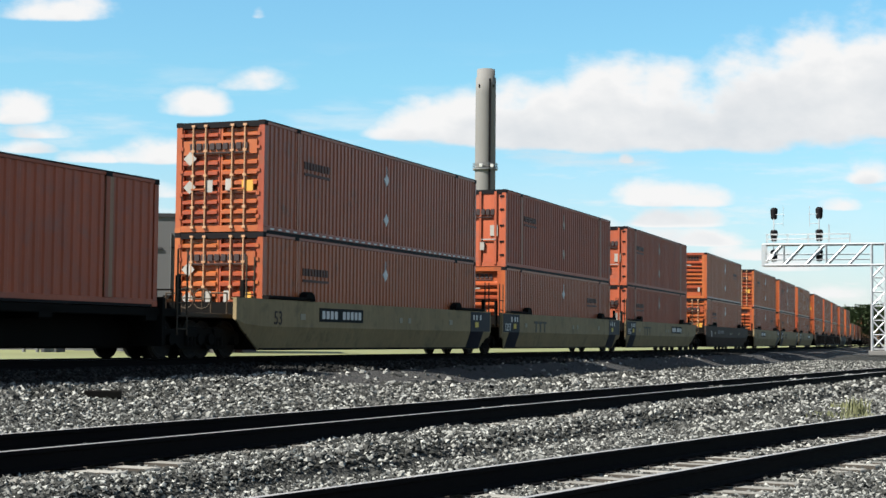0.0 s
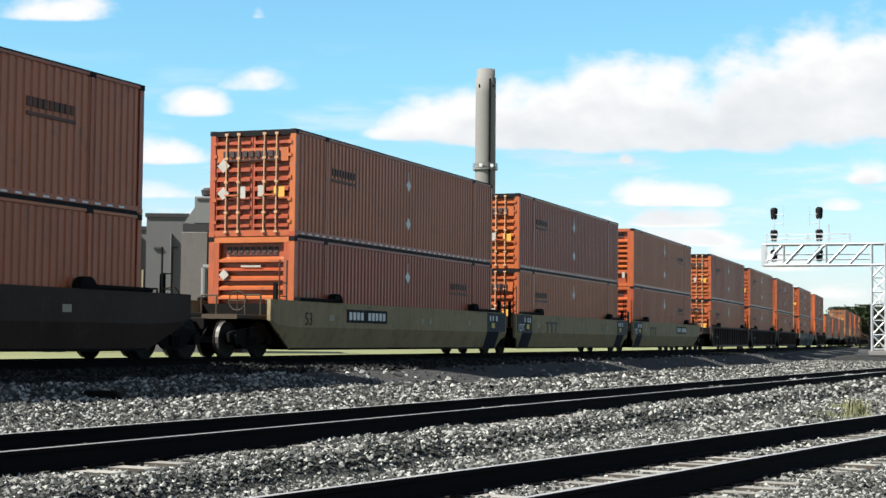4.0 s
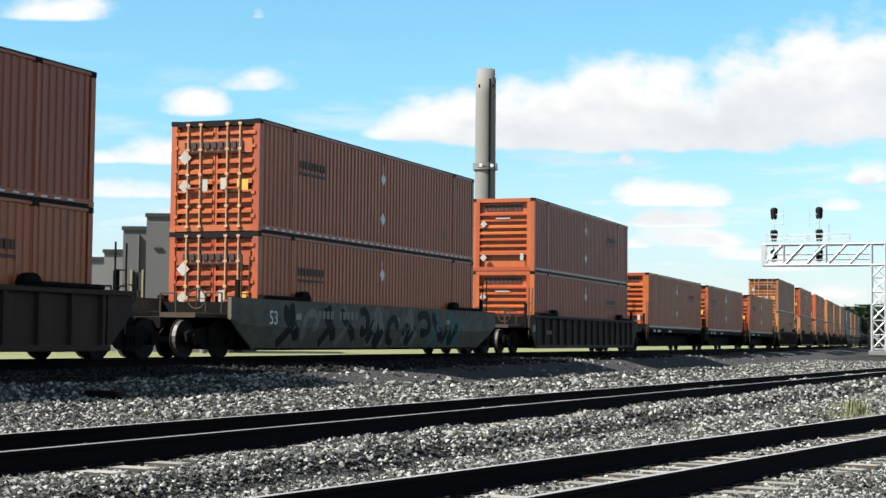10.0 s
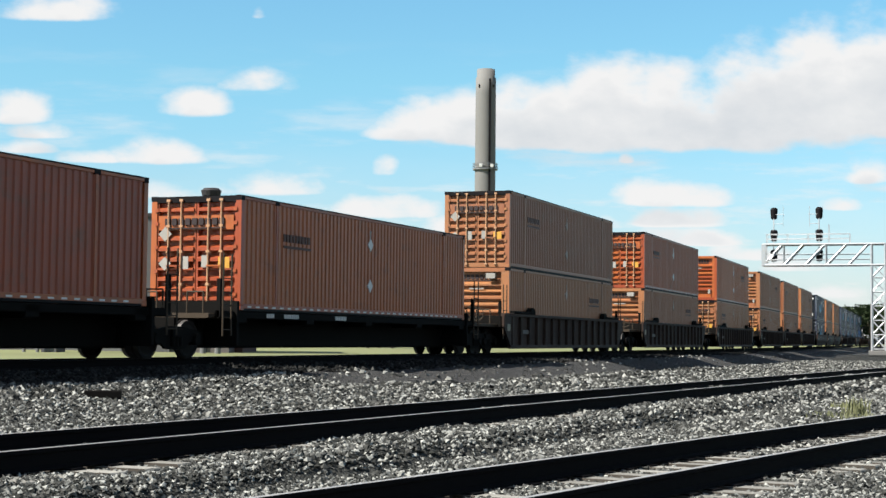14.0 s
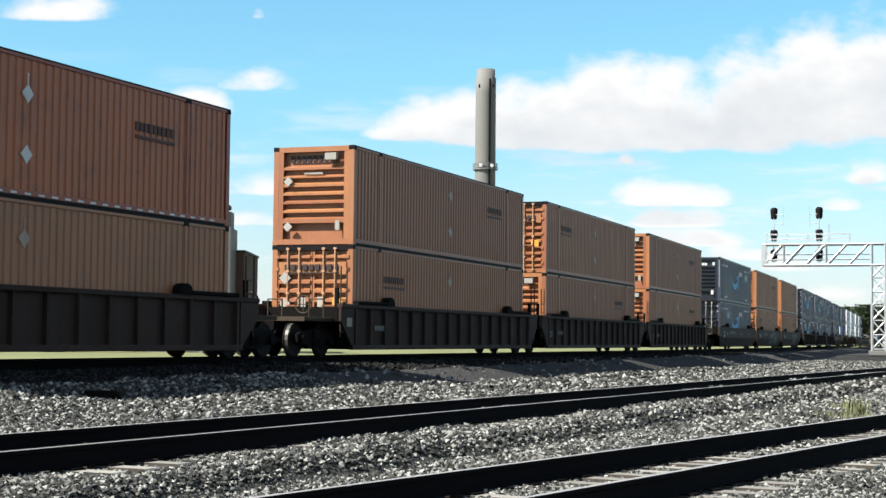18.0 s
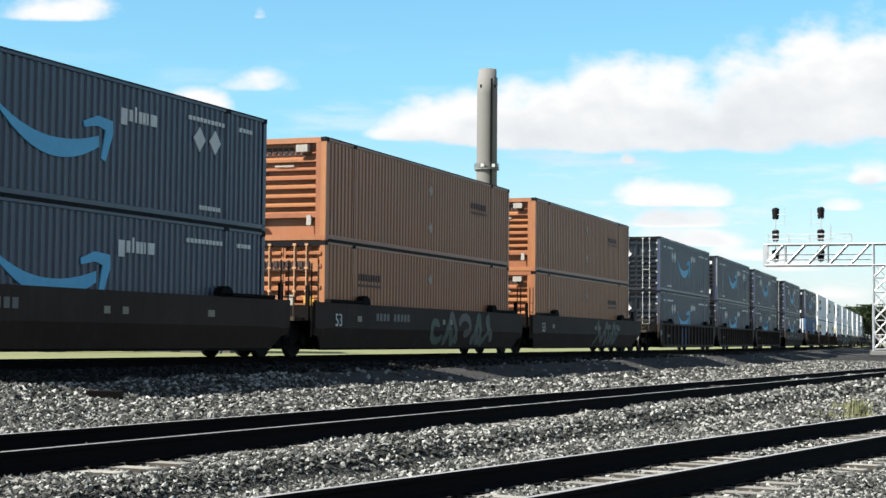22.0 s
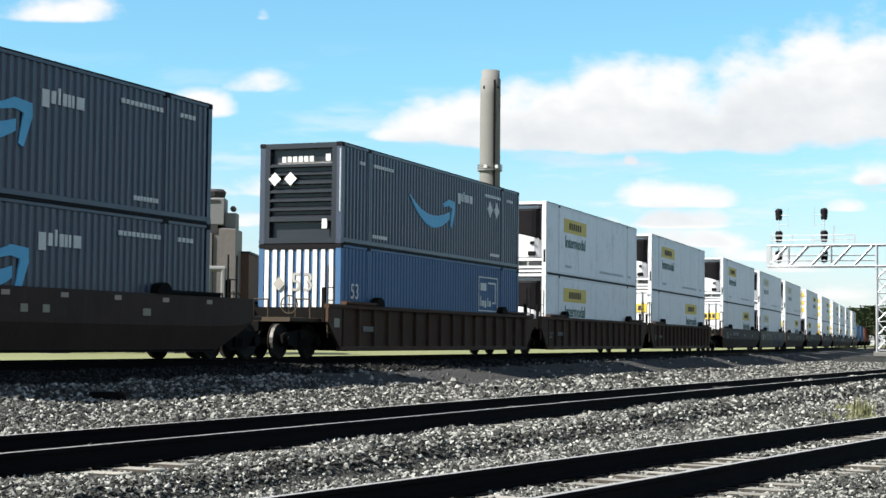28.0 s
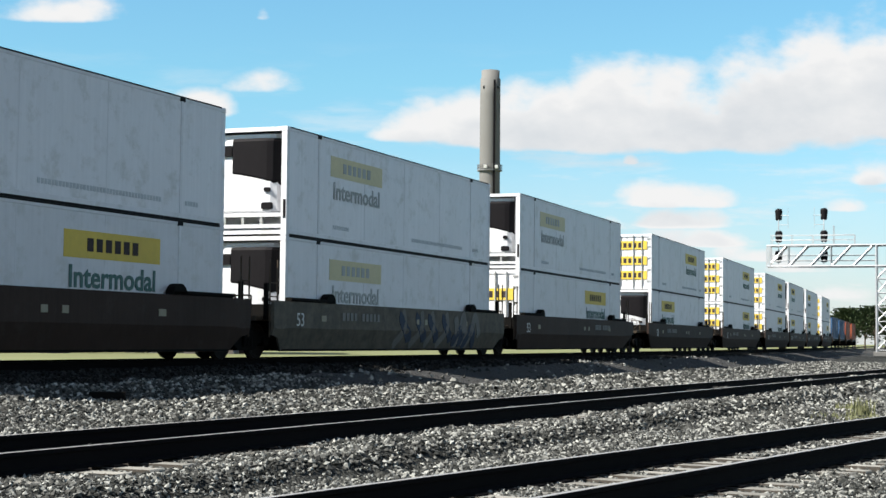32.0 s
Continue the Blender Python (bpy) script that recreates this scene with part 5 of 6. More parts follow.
def graffiti(c, seed, paint, x0, x1, width=0.08, low=0.34, high=1.42):
    """Broad abstract sprayed strokes side by side on the car's side."""
    rng = random.Random(seed)
    x, k = x0, 0
    while x < x1:
        w, h = rng.uniform(0.9, 1.5), high - low
        # waves, coils and hooked curves
        kind = rng.randrange(3)
        if kind == 0:
            p0, f0 = rng.uniform(0, 6), rng.uniform(0.5, 0.9)
            strokes = [[(0.1 * i, 0.5 + 0.42 * math.sin(i * f0 + p0)) for i in range(12)], [(0.1 * i, 0.3 + 0.25 * math.sin(i * f0 * 1.3 + p0 + 1)) for i in range(10)]]
        elif kind == 1:
            p0 = rng.uniform(0, 6)
            strokes = [[(0.5 + 0.045 * a * math.cos(a * 0.6 + p0), 0.5 + 0.042 * a * math.sin(a * 0.6 + p0)) for a in range(2, 12)]]
        else:
            q0 = rng.uniform(0.2, 0.5)
            strokes = [[(0.3 * math.sin(i * 0.35) + q0 * i * 0.1, i / 9) for i in range(10)], [(0.55 + 0.35 * math.cos(i * 0.4), 0.1 + 0.09 * i) for i in range(10)]]
        lean = rng.uniform(-0.1, 0.2)
        for st in strokes:
            pts = [(x + (p + lean * q) * w, low + q * h) for p, q in st]
            part("spray_stroke", ribbon(pts, width * rng.uniform(0.8, 1.3), -1.531 - 0.0006 * k), paint[k % len(paint)], c)
            k += 1
        x += w * 0.95 + rng.uniform(0.0, 0.2)


# ---- the train, from front to rear: mark, car style, front joint, rear joint, upper container, lower container ----
TRAIN = [
    (28.66, "spine", "a", "c", None, "red_plain"),
    (49.85, "grey", "c", "a", "orange_doors", "orange_doors"), (69.40, "grey", "a", "a", "red_plain", "orange_front"), (89.06, "grey", "a", "c", "red_plain", "red_plain"),
    (112.60, "dark", "c", "c", "orange_front", "orange_doors"),
    (136.26, "grey", "c", "a", "orange_doors", "orange_front"), (155.66, "grey", "a", "a", "orange_doors", "orange_doors"), (175.19, "grey", "a", "c", "orange_front", "orange_front"),
    (198.86, "ribbed", "c", "a", "orange_doors", "orange_doors"), (218.35, "ribbed", "a", "a", "orange_doors", "orange_doors"), (237.87, "ribbed", "a", "c", "orange_doors", "orange_front"),
    (261.37, "tagged", "c", "c", "orange_doors", "orange_doors"), (284.84, "ribbed", "c", "c", "orange_front", "orange_front"),
    (305.98, "spine", "c", "a", None, "orange_front"), (324.79, "spine", "a", "a", None, "orange_doors"), (345.26, "spine", "a", "c", None, "orange_doors"),
    (366.43, "ribbed", "c", "c", "tan_doors", "tan_front"), (389.71, "ribbed", "c", "c", "orange_doors", "tan_front"), (413.26, "ribbed", "c", "c", "orange_front", "tan_doors"),
    (436.79, "ribbed", "c", "a", "tan_front", "tan_doors"), (456.08, "ribbed", "a", "a", "tan_doors", "tan_front"), (475.70, "ribbed", "a", "c", "tan_front", "tan_front"),
    (499.48, "dark", "c", "a", "navy_front", "navy_doors"), (519.20, "dark", "a", "a", "tan_front", "tan_doors"), (538.74, "dark", "a", "c", "tan_front", "tan_front"),
    (562.51, "ribbed", "c", "a", "navy_doors", "navy_doors"), (582.02, "ribbed", "a", "a", "navy_front", "navy_doors"), (601.55, "ribbed", "a", "c", "navy_doors", "navy_doors"),
    (625.05, "dark", "c", "c", "navy_doors", "navy_doors"),
    (648.55, "brown", "c", "a", "navy_front", "royal_striped"), (668.30, "brown", "a", "a", "white_reefer", "white_reefer"), (688.01, "brown", "a", "c", "white_reefer", "white_yellow"),
    (711.58, "dark", "c", "a", "white_reefer", "white_yellow"), (731.03, "tagged", "a", "a", "white_faded", "white_faded"), (750.72, "dark", "a", "c", "white_faded", "white_yellow"),
    (773.95, "dark", "c", "c", "white_rows", "white_reefer"), (797.49, "dark", "c", "c", "white_rows", "white_rows"),
    (820.64, "dark", "c", "a", "white_rows", "white_rows"), (840.05, "dark", "a", "a", "white_reefer", "white_reefer"), (859.59, "dark", "a", "c", "white_reefer", "white_reefer"),
    (883.56, "dark", "c", "a", "white_rows", "white_rows"),
    (905.0, "spine", "c", "a", None, "royal_striped"), (925.0, "spine", "a", "a", None, "royal_striped"), (945.0, "spine", "a", "c", None, "red_plain"), (968.0, "spine", "c", "c", None, "red_plain"),
]
SINGLE_Z, LOWER_Z = RAIL_Z + 1.19, RAIL_Z + 0.34


def place(made, copied, front, z):
    ob = copy_thing(made, Matrix.Identity(4)) if copied else made
    MOVING.append((ob, front, HALF, z))
    return ob


def make_train():
    sprayed = {}
    for i, (front, style, ja, jb, upper, lower) in enumerate(TRAIN):
        car = place(*well_car(style, ja, jb), front, RAIL_Z)
        sprayed[i] = car
        z = LOWER_Z if upper else SINGLE_Z
        place(*container(lower), front, z)
        if upper:
            place(*container(upper), front, z + TALL + 0.006)
    # sprayed marks on single cars
    graffiti(sprayed[23], 23, [PALE_SPRAY, GREY_SPRAY], -0.6, 5.4, 0.11)
    graffiti(sprayed[24], 24, [PALE_SPRAY, GREY_SPRAY], 0.6, 4.2, 0.11)
    graffiti(sprayed[11], 11, [BLACK_SPRAY, BLACK_SPRAY, GREY_SPRAY], -7.2, 2.6, 0.13)
    graffiti(sprayed[11], 5, [TEAL_SPRAY, BLACK_SPRAY], 3.4, 6.0, 0.13)
    graffiti(sprayed[33], 33, [GREY_SPRAY, BLUE_SPRAY], -1.0, 5.4, 0.15)
    for a, b, z1 in ((-1.58, -0.62, 1.30), (-0.47, -0.30, 1.36), (-0.30, 0.12, 1.22), (-2.2, -1.72, 1.28)):
        part("sprayed_panel", Shape().box(a, b, -1.414, -1.39, 0.36, z1), PANEL_SPRAY, sprayed[25], "pale blue sprayed patch")
    for k in range(9):
        part("pale_patch", Shape().box(-7.6 + 1.9 * k, -7.35 + 1.9 * k, -1.53, -1.5, 1.32, 1.42), DULL, sprayed[28])


make_train()

# ---- stones of the ballast ----


def lumps(name, xyz, size, mat, label, category, rng):
    """Many small angular stones in one mesh."""
    base = np.array([(1, 0, 0), (-1, 0, 0), (0, 1, 0), (0, -1, 0), (0, 0, 1), (0, 0, -0.6)], float)
    tri = np.array([(0, 2, 4), (2, 1, 4), (1, 3, 4), (3, 0, 4), (2, 0, 5), (1, 2, 5), (3, 1, 5), (0, 3, 5)])
    n = len(xyz)
    jitter = rng.uniform(0.55, 1.25, (n, 6, 3))
    v = base[None] * jitter + rng.uniform(-0.25, 0.25, (n, 6, 3))
    ang = rng.uniform(0, 2 * np.pi, n)
    tilt = rng.uniform(-0.9, 0.9, n)
    ca, sa, ct, st = np.cos(ang)[:, None], np.sin(ang)[:, None], np.cos(tilt)[:, None], np.sin(tilt)[:, None]
    x, y, z = v[..., 0], v[..., 1], v[..., 2] * 0.8
    x, z = x * ct - z * st, x * st + z * ct
    x, y = x * ca - y * sa, x * sa + y * ca
    v = np.stack([x, y, z], 2) * size[:, None, None] + xyz[:, None, :]
    faces = (tri[None] + 6 * np.arange(n)[:, None, None]).reshape(-1, 3)
    me = bpy.data.meshes.new(name)
    me.vertices.add(n * 6)
    me.vertices.foreach_set("co", v.ravel())
    me.loops.add(faces.size)
    me.loops.foreach_set("vertex_index", faces.ravel().astype(np.int32))
    me.polygons.add(len(faces))
    me.polygons.foreach_set("loop_start", np.arange(0, faces.size, 3, dtype=np.int32))
    me.materials.append(mat)
    me.polygons.foreach_set("use_smooth", np.zeros(len(faces), bool))
    me.update()
    return tagged(new(name, me), label, category, kind="stuff")


def make_stones():
    rng = np.random.default_rng(4)
    out, sizes = [], []
    for y0, y1, per, r0, r1 in ((8, 15, 620, 0.016, 0.036), (15, 24, 330, 0.02, 0.045), (24, 38, 130, 0.03, 0.068), (38, 62, 42, 0.045, 0.10), (62, 112, 20, 0.045, 0.09)):
        area = 0.62 * (y1 * y1 - y0 * y0) / 2
        n = int(area * per)
        y = np.sqrt(rng.uniform(y0 * y0, y1 * y1, n))
        x = rng.uniform(-0.31, 0.31, n) * y
        d1, along_train = beyond_train(x, y)
        d2 = beyond_line(x, y, T2_X, T2_Y, T2_ANG) - GAUGE / 2
        d3 = beyond_line(x, y, T3_X, T3_Y, T3_ANG) - GAUGE / 2
        keep = (d1 < 4) & ~(fine_strip(d1, along_train) & (np.abs(d1) > shade_half_width(along_train)) & (rng.uniform(0, 1, n) > 0.06))
        # fewer stones on the ties of the nearest track and where the rails stand
        between = np.abs(d3) < 1.25
        along = (x - T3_X) * math.cos(T3_ANG) + (y - T3_Y) * math.sin(T3_ANG)
        on_tie = np.abs((along + 16 + 0.265) % 0.53 - 0.265) < 0.105
        keep &= ~(between & on_tie)
        for d in (d2, d3):
            keep &= np.abs(np.abs(d) - GAUGE / 2) > 0.10
        x, y = x[keep], y[keep]
        s = rng.uniform(r0, r1, len(x))
        out.append(np.stack([x, y, height(x, y) + s * rng.uniform(0.0, 0.5, len(x))], 1))
        sizes.append(s)
    xyz, size = np.concatenate(out), np.concatenate(sizes)
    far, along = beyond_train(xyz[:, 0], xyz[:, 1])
    # dirty: stones in the strip coloured dark for the train's shadow
    dirty = np.abs(far) < shade_half_width(along) + 0.35 * np.sin(xyz[:, 1] * 2.1) * np.sin(xyz[:, 0] * 3.3)
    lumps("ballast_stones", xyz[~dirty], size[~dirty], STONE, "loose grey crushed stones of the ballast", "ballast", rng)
    lumps("ballast_stones", xyz[dirty], size[dirty], SHADE_STONE, "ballast stones under the train, coloured dark for its shadow", "ballast", rng)


make_stones()

# ---- the signal bridge over the train's track ----


def signal_bridge():
    b = thing("signal_bridge", "galvanised lattice cantilever signal bridge over the track", "signal bridge")
    X, Y = 40.7, 150.0
    g = 0.35
    b.matrix_basis = Matrix.Translation((X, Y, g)) @ Matrix.Rotation(radians(162), 4, "Z")
    # local x runs from the tower out over the track, y along the track
    zt, zb = 10.35, 8.35
    w = 1.25
    for x in (0.0, -w):
        for y in (-w / 2, w / 2):
            part("tower_leg", Shape().tube((x, y, 0), (x, y, zt), 0.10, 8), ALU, b)
    part("tower_base", Shape().box(-w - 0.3, 0.3, -w / 2 - 0.3, w / 2 + 0.3, -0.2, 0.25, c=0.05), CONCRETE, b, "concrete footing")
    z = 0.4
    while z < zb - 0.5:
        for y in (-w / 2, w / 2):
            part("tower_brace", Shape().tube((0, y, z), (-w, y, z + 1.35), 0.05, 6), ALU, b)
            part("tower_brace", Shape().tube((-w, y, z), (0, y, z + 1.35), 0.05, 6), ALU, b)
            part("tower_brace", Shape().tube((-w, y, z), (0, y, z), 0.05, 6), ALU, b)
        z += 1.35
    for y in (-w / 2, w / 2):
        part("chord", Shape().tube((-w, y, zt), (10.2, y, zt), 0.10, 8), ALU, b)
        part("chord", Shape().tube((-w, y, zb), (10.2, y, zb), 0.10, 8), ALU, b)
        for i in range(5):
            a = 0.3 + i * 2.0
            part("diagonal", Shape().tube((a, y, zt), (a + 1.85, y, zb), 0.075, 6), ALU, b)
            if i in (1, 3):
                part("upright", Shape().tube((a + 1.9, y, zt), (a + 1.9, y, zb), 0.05, 6), ALU, b)
        part("end_post", Shape().box(9.85, 10.25, y - 0.08, y + 0.08, zb, zt), ALU, b)
        part("walkway_rail", Shape().tube((2.0, y, zt + 1.0), (9.9, y, zt + 1.0), 0.028, 6), ALU, b)
        part("walkway_rail", Shape().tube((2.0, y, zt + 0.55), (9.9, y, zt + 0.55), 0.028, 6), ALU, b)
        for i in range(5):
            part("rail_post", Shape().tube((2.0 + i * 1.95, y, zt), (2.0 + i * 1.95, y, zt + (1.0 if i != 1 else 1.9)), 0.028, 6), ALU, b)
        for zz in (zb + 0.55, zb + 1.05):
            part("cable_run", Shape().tube((0.0, y * 0.9, zz), (9.9, y * 0.9, zz), 0.03, 6), ALU, b)
    part("walkway", Shape().box(-w, 10.0, -w / 2, w / 2, zt + 0.02, zt + 0.07), ALU, b)
    for x in (9.25, 4.95):
        mast = part("signal_mast", Shape().tube((x, -w / 2 - 0.25, zb + 0.3), (x, -w / 2 - 0.25, zt + 3.6), 0.05, 8), ALU, b)
        for z, big in ((zb + 1.0, 0), (zt + 0.95, 0), (zt + 3.1, 1)):
            s, yc = Shape(), -w / 2 - 0.48
            for (za, ra), (zb2, rb) in zip(((-0.55, 0.20), (-0.46, 0.30), (0.40, 0.36), (0.52, 0.30)), ((-0.46, 0.30), (0.40, 0.36), (0.52, 0.30), (0.60, 0.14))):
                s.tube((x, yc, z + za), (x, yc, z + zb2), ra, 12, r2=rb)
            head = part("signal_head", s, DARK_TRIM, mast, "black three-lamp signal head")
            for k in (-0.3, 0.0, 0.3):
                part("visor", Shape().tube((x, -w / 2 - 0.6, z + k), (x, -w / 2 - 0.95, z + k - 0.04), 0.13, 10), DARK_TRIM, mast)
        part("ladder_bracket", Shape().tube((x, -w / 2 - 0.25, zt + 3.0), (x + (1 if x > 6 else -1) * -1.0, -w / 2 - 0.25, zt + 3.0), 0.03, 6), ALU, b)
        part("ladder_bracket", Shape().tube((x, -w / 2 - 0.25, zt + 2.1), (x + (1 if x > 6 else -1) * -0.9, -w / 2 - 0.25, zt + 2.1), 0.03, 6), ALU, b)
        part("antenna_rod", Shape().tube((x - (1 if x > 6 else -1) * 0.9, -w / 2 - 0.25, zt + 1.8), (x - (1 if x > 6 else -1) * 0.9, -w / 2 - 0.25, zt + 3.8), 0.02, 6), ALU, b)


signal_bridge()

# ---- the works beyond the tracks ----
GREY_WALL = material("grey_sheet_wall", (0.0846, 0.0825, 0.0825), 0.7, grain=0.06, spots=0.1, spot_scale=0.15, streak=0.1, bump=0.05)
PALE_WALL = material("pale_grey_wall", (0.1269, 0.1269, 0.1256), 0.7, grain=0.06, spots=0.1, spot_scale=0.15, streak=0.12, bump=0.05)
ROOF_DARK = material("dark_roof_edge", (0.022, 0.020, 0.022), 0.7)
BRICK = material("dark_red_brick", (0.075, 0.042, 0.034), 0.85, grain=0.25, grain_scale=12, spots=0.2, streak=0.1)


RING = material("weathered_ring_steel", (0.15, 0.15, 0.15), 0.6, 0.2)


def chimney():
    c = thing("chimney", "tall weathered concrete factory chimney with a service ring", "chimney")
    D = 300.0
    x, z0 = (857.5 - 784) / 2800 * D, 0.0
    c.matrix_basis = Matrix.Translation((x, D, 0))
    top = 1.3 + (600 - 120) / 2800 * D
    n, rows_z = 28, [0, 8, 16, 24, 31.6, 34, 42, 48, top - 1.6, top - 1.5, top]
    v, f = [], []
    for z in rows_z:
        r = 2.02 - 0.10 * z / top if z < top - 1.55 else 1.72
        v += [(r * math.cos(2 * math.pi * i / n), r * math.sin(2 * math.pi * i / n), z) for i in range(n)]
    for k in range(len(rows_z) - 1):
        f += [(k * n + i, k * n + (i + 1) % n, (k + 1) * n + (i + 1) % n, (k + 1) * n + i) for i in range(n)]
    v += [(1.35 * math.cos(2 * math.pi * i / n), 1.35 * math.sin(2 * math.pi * i / n), top) for i in range(n)]
    v += [(1.35 * math.cos(2 * math.pi * i / n), 1.35 * math.sin(2 * math.pi * i / n), top - 3) for i in range(n)]
    k = len(rows_z) - 1
    f += [(k * n + i, k * n + (i + 1) % n, (k + 1) * n + (i + 1) % n, (k + 1) * n + i) for i in range(n)]
    f += [((k + 1) * n + i, (k + 1) * n + (i + 1) % n, (k + 2) * n + (i + 1) % n, (k + 2) * n + i) for i in range(n)]
    mesh_object("shaft", v, f, CONCRETE, c, smooth=True)
    zr = 1.3 + (600 - 300) / 2800 * D
    part("service_platform", Shape().tube((0, 0, zr), (0, 0, zr + 0.25), 2.38, 24), RING, c)
    for i in range(14):
        a = 2 * math.pi * i / 14
        part("platform_post", Shape().tube((2.32 * math.cos(a), 2.32 * math.sin(a), zr + 0.2), (2.32 * math.cos(a), 2.32 * math.sin(a), zr + 1.25), 0.05, 6), RING, c)
    for zz in (zr + 0.7, zr + 1.2):
        for i in range(14):
            a, b = 2 * math.pi * i / 14, 2 * math.pi * (i + 1) / 14
            part("platform_rail", Shape().tube((2.32 * math.cos(a), 2.32 * math.sin(a), zz), (2.32 * math.cos(b), 2.32 * math.sin(b), zz), 0.045, 5), RING, c)
    for a in (-2.0, -1.0):
        part("flood_lamp", Shape().box(2.2 * math.cos(a) - 0.3, 2.2 * math.cos(a) + 0.3, 2.2 * math.sin(a) - 0.3, 2.2 * math.sin(a) + 0.1, zr + 0.35, zr + 1.0, c=0.05), PALE, c)
    part("ladder", Shape().box(0.55, 0.95, -2.12, -1.98, 1.0, top - 2.0), DARK_TRIM, c, "dark caged ladder")
    for a in (-2.3, -0.75):
        part("obstacle_lamp", Shape().box(1.95 * math.cos(a) - 0.14, 1.95 * math.cos(a) + 0.14, 1.95 * math.sin(a) - 0.14, 1.95 * math.sin(a) + 0.14, top - 3.6, top - 3.1), DARK_TRIM, c)


chimney()


def span(x0, x1, D):
    return (x0 - 784) / 2800 * D, (x1 - 784) / 2800 * D


def level(y, x, D):
    """Height over the plain of a point seen y down the view's grid at distance D."""
    return 1.3 + (600 + 0.0101 * (x - 784) - y) / 2800 * D


def works():
    D = 120.0
    b = thing("factory_building", "grey flat-roofed factory building of stepped blocks", "building")
    blocks = ((-40, 135, 470, 126, PALE_WALL, 20), (135, 186, 461, 124, PALE_WALL, 14), (184, 220, 448, 122, PALE_WALL, 14), (217, 260, 407, 120, GREY_WALL, 12), (258, 331, 384, 119, GREY_WALL, 14))
    for x0, x1, y, d, mat, deep in blocks:
        a, c = span(x0, x1, d)
        z = level(y, x0, d)
        wall = part("wall", Shape().box(a, c, d, d + deep, 0.0, z), mat, b)
        part("roof_edge", Shape().box(a - 0.1, c + 0.1, d - 0.12, d + deep, z, z + 0.28), ROOF_DARK, b, "dark roof edge")
    a, c = span(328, 372, 121)
    z = level(413, 328, 121)
    part("wall", Shape().box(a, c, 121, 133, 0, z), GREY_WALL, b)
    z2 = level(390, 328, 123)
    part("dark_wing", Shape().box(a, c, 123.5, 133, z, z2), material("shaded_sheet", (0.13, 0.125, 0.125), 0.7), b, "dark grey sheet wing")
    for x0, y0, y1 in ((272, 434, 442), (300, 433, 440)):
        a, c = span(x0, x0 + 14, 118.9)
        part("wall_vent", Shape().box(a, c, 118.88, 119.05, level(y1, x0, 119), level(y0 + 4, x0, 119)), ROOF_DARK, b, "dark wall vent")
    # doorway and lean-to at the foot of the tall block
    a, c = span(232, 250, 119.4)
    part("doorway", Shape().box(a, c, 119.7, 120.05, level(515, 240, 120), level(482, 240, 120)), ROOF_DARK, b, "dark open doorway")
    for x0 in (231, 251):
        a, c = span(x0, x0 + 3, 119.5)
        part("door_jamb", Shape().box(a, c, 119.5, 120.05, 0.0, level(478, 240, 120)), material("cream_jamb", (0.24, 0.21, 0.14), 0.7), b)
    for x0 in (238, 300, 350):
        a, c = span(x0, x0 + 1.5, 118.5)
        part("downpipe", Shape().box(a, c, 118.7 if x0 == 300 else 119.7, 118.99 if x0 == 300 else 120.0, 0, level(415, x0, 120)), PALE_WALL, b)

    s = thing("hopper_tower", "pale metal hopper with a dark round cap on a tan shaft", "silo")
    d = 117.5
    tan = material("tan_sheet", (0.1058, 0.092, 0.086), 0.6, streak=0.15)
    a, c = span(320, 366, d)
    z0, zs = level(411, 360, d), level(396, 360, d)
    part("shaft", Shape().box(a, c, d, d + 4.0, 0.0, z0, c=0.05), tan, s)
    a2, c2 = span(368, 407, d)
    part("shaft", Shape().box(a2, c2, d + 0.15, d + 4.0, 0.0, level(402, 380, d), c=0.05), tan, s)
    part("shadow_gap", Shape().box(c, a2, d + 0.3, d + 3.8, 0.0, level(430, 365, d)), ROOF_DARK, s, "dark joint between the shafts")
    a, c = span(322, 375, d)
    part("loading_slot", Shape().box(a, c, d + 0.10, d + 3.0, z0, zs), ROOF_DARK, s, "dark loading slot")
    a, c = span(342, 385, d)
    zt = level(347, 360, d)
    part("bin", Shape().box(a, c, d + 0.2, d + 2.4, zs, zt, c=0.08), PALE_WALL, s)
    lo, hi = level(394, 340, d), level(366, 340, d)
    left = span(324, 324, d)[0]
    v = [(x, y, z) for y in (d + 0.22, d + 2.3) for x, z in ((left, lo), (a + 0.01, lo - 0.15), (a + 0.01, hi))]
    part("chute", Shape().add(v, [(0, 1, 2), (5, 4, 3), (0, 2, 5, 3), (0, 3, 4, 1)]), PALE_WALL, s)
    part("louvre", Shape().box(a + 0.2, c - 0.3, d + 0.15, d + 0.25, level(355, 360, d), level(351, 360, d)), ROOF_DARK, s)
    a3, c3 = span(386, 405, d)
    part("side_duct", Shape().box(a3, c3, d + 0.8, d + 2.6, level(402, 380, d), level(373, 390, d), c=0.05), PALE_WALL, s)
    part("duct_lamp", Shape().tube((c3 - 0.2, d + 0.7, level(366, 390, d)), (c3 - 0.2, d + 1.1, level(366, 390, d)), 0.22, 10), ROOF_DARK, s)
    m = (a + c) / 2 + 0.2
    part("cap", Shape().tube((m, d + 1, zt + 0.10), (m, d + 1, zt + 0.48), 0.68, 16, r2=0.78).tube((m, d + 1, zt + 0.48), (m, d + 1, zt + 0.68), 0.78, 16, r2=0.55), ROOF_DARK, s, "dark round cap")
    part("neck", Shape().tube((m, d + 1, zt - 0.05), (m, d + 1, zt + 0.14), 0.3, 10), PALE_WALL, s)

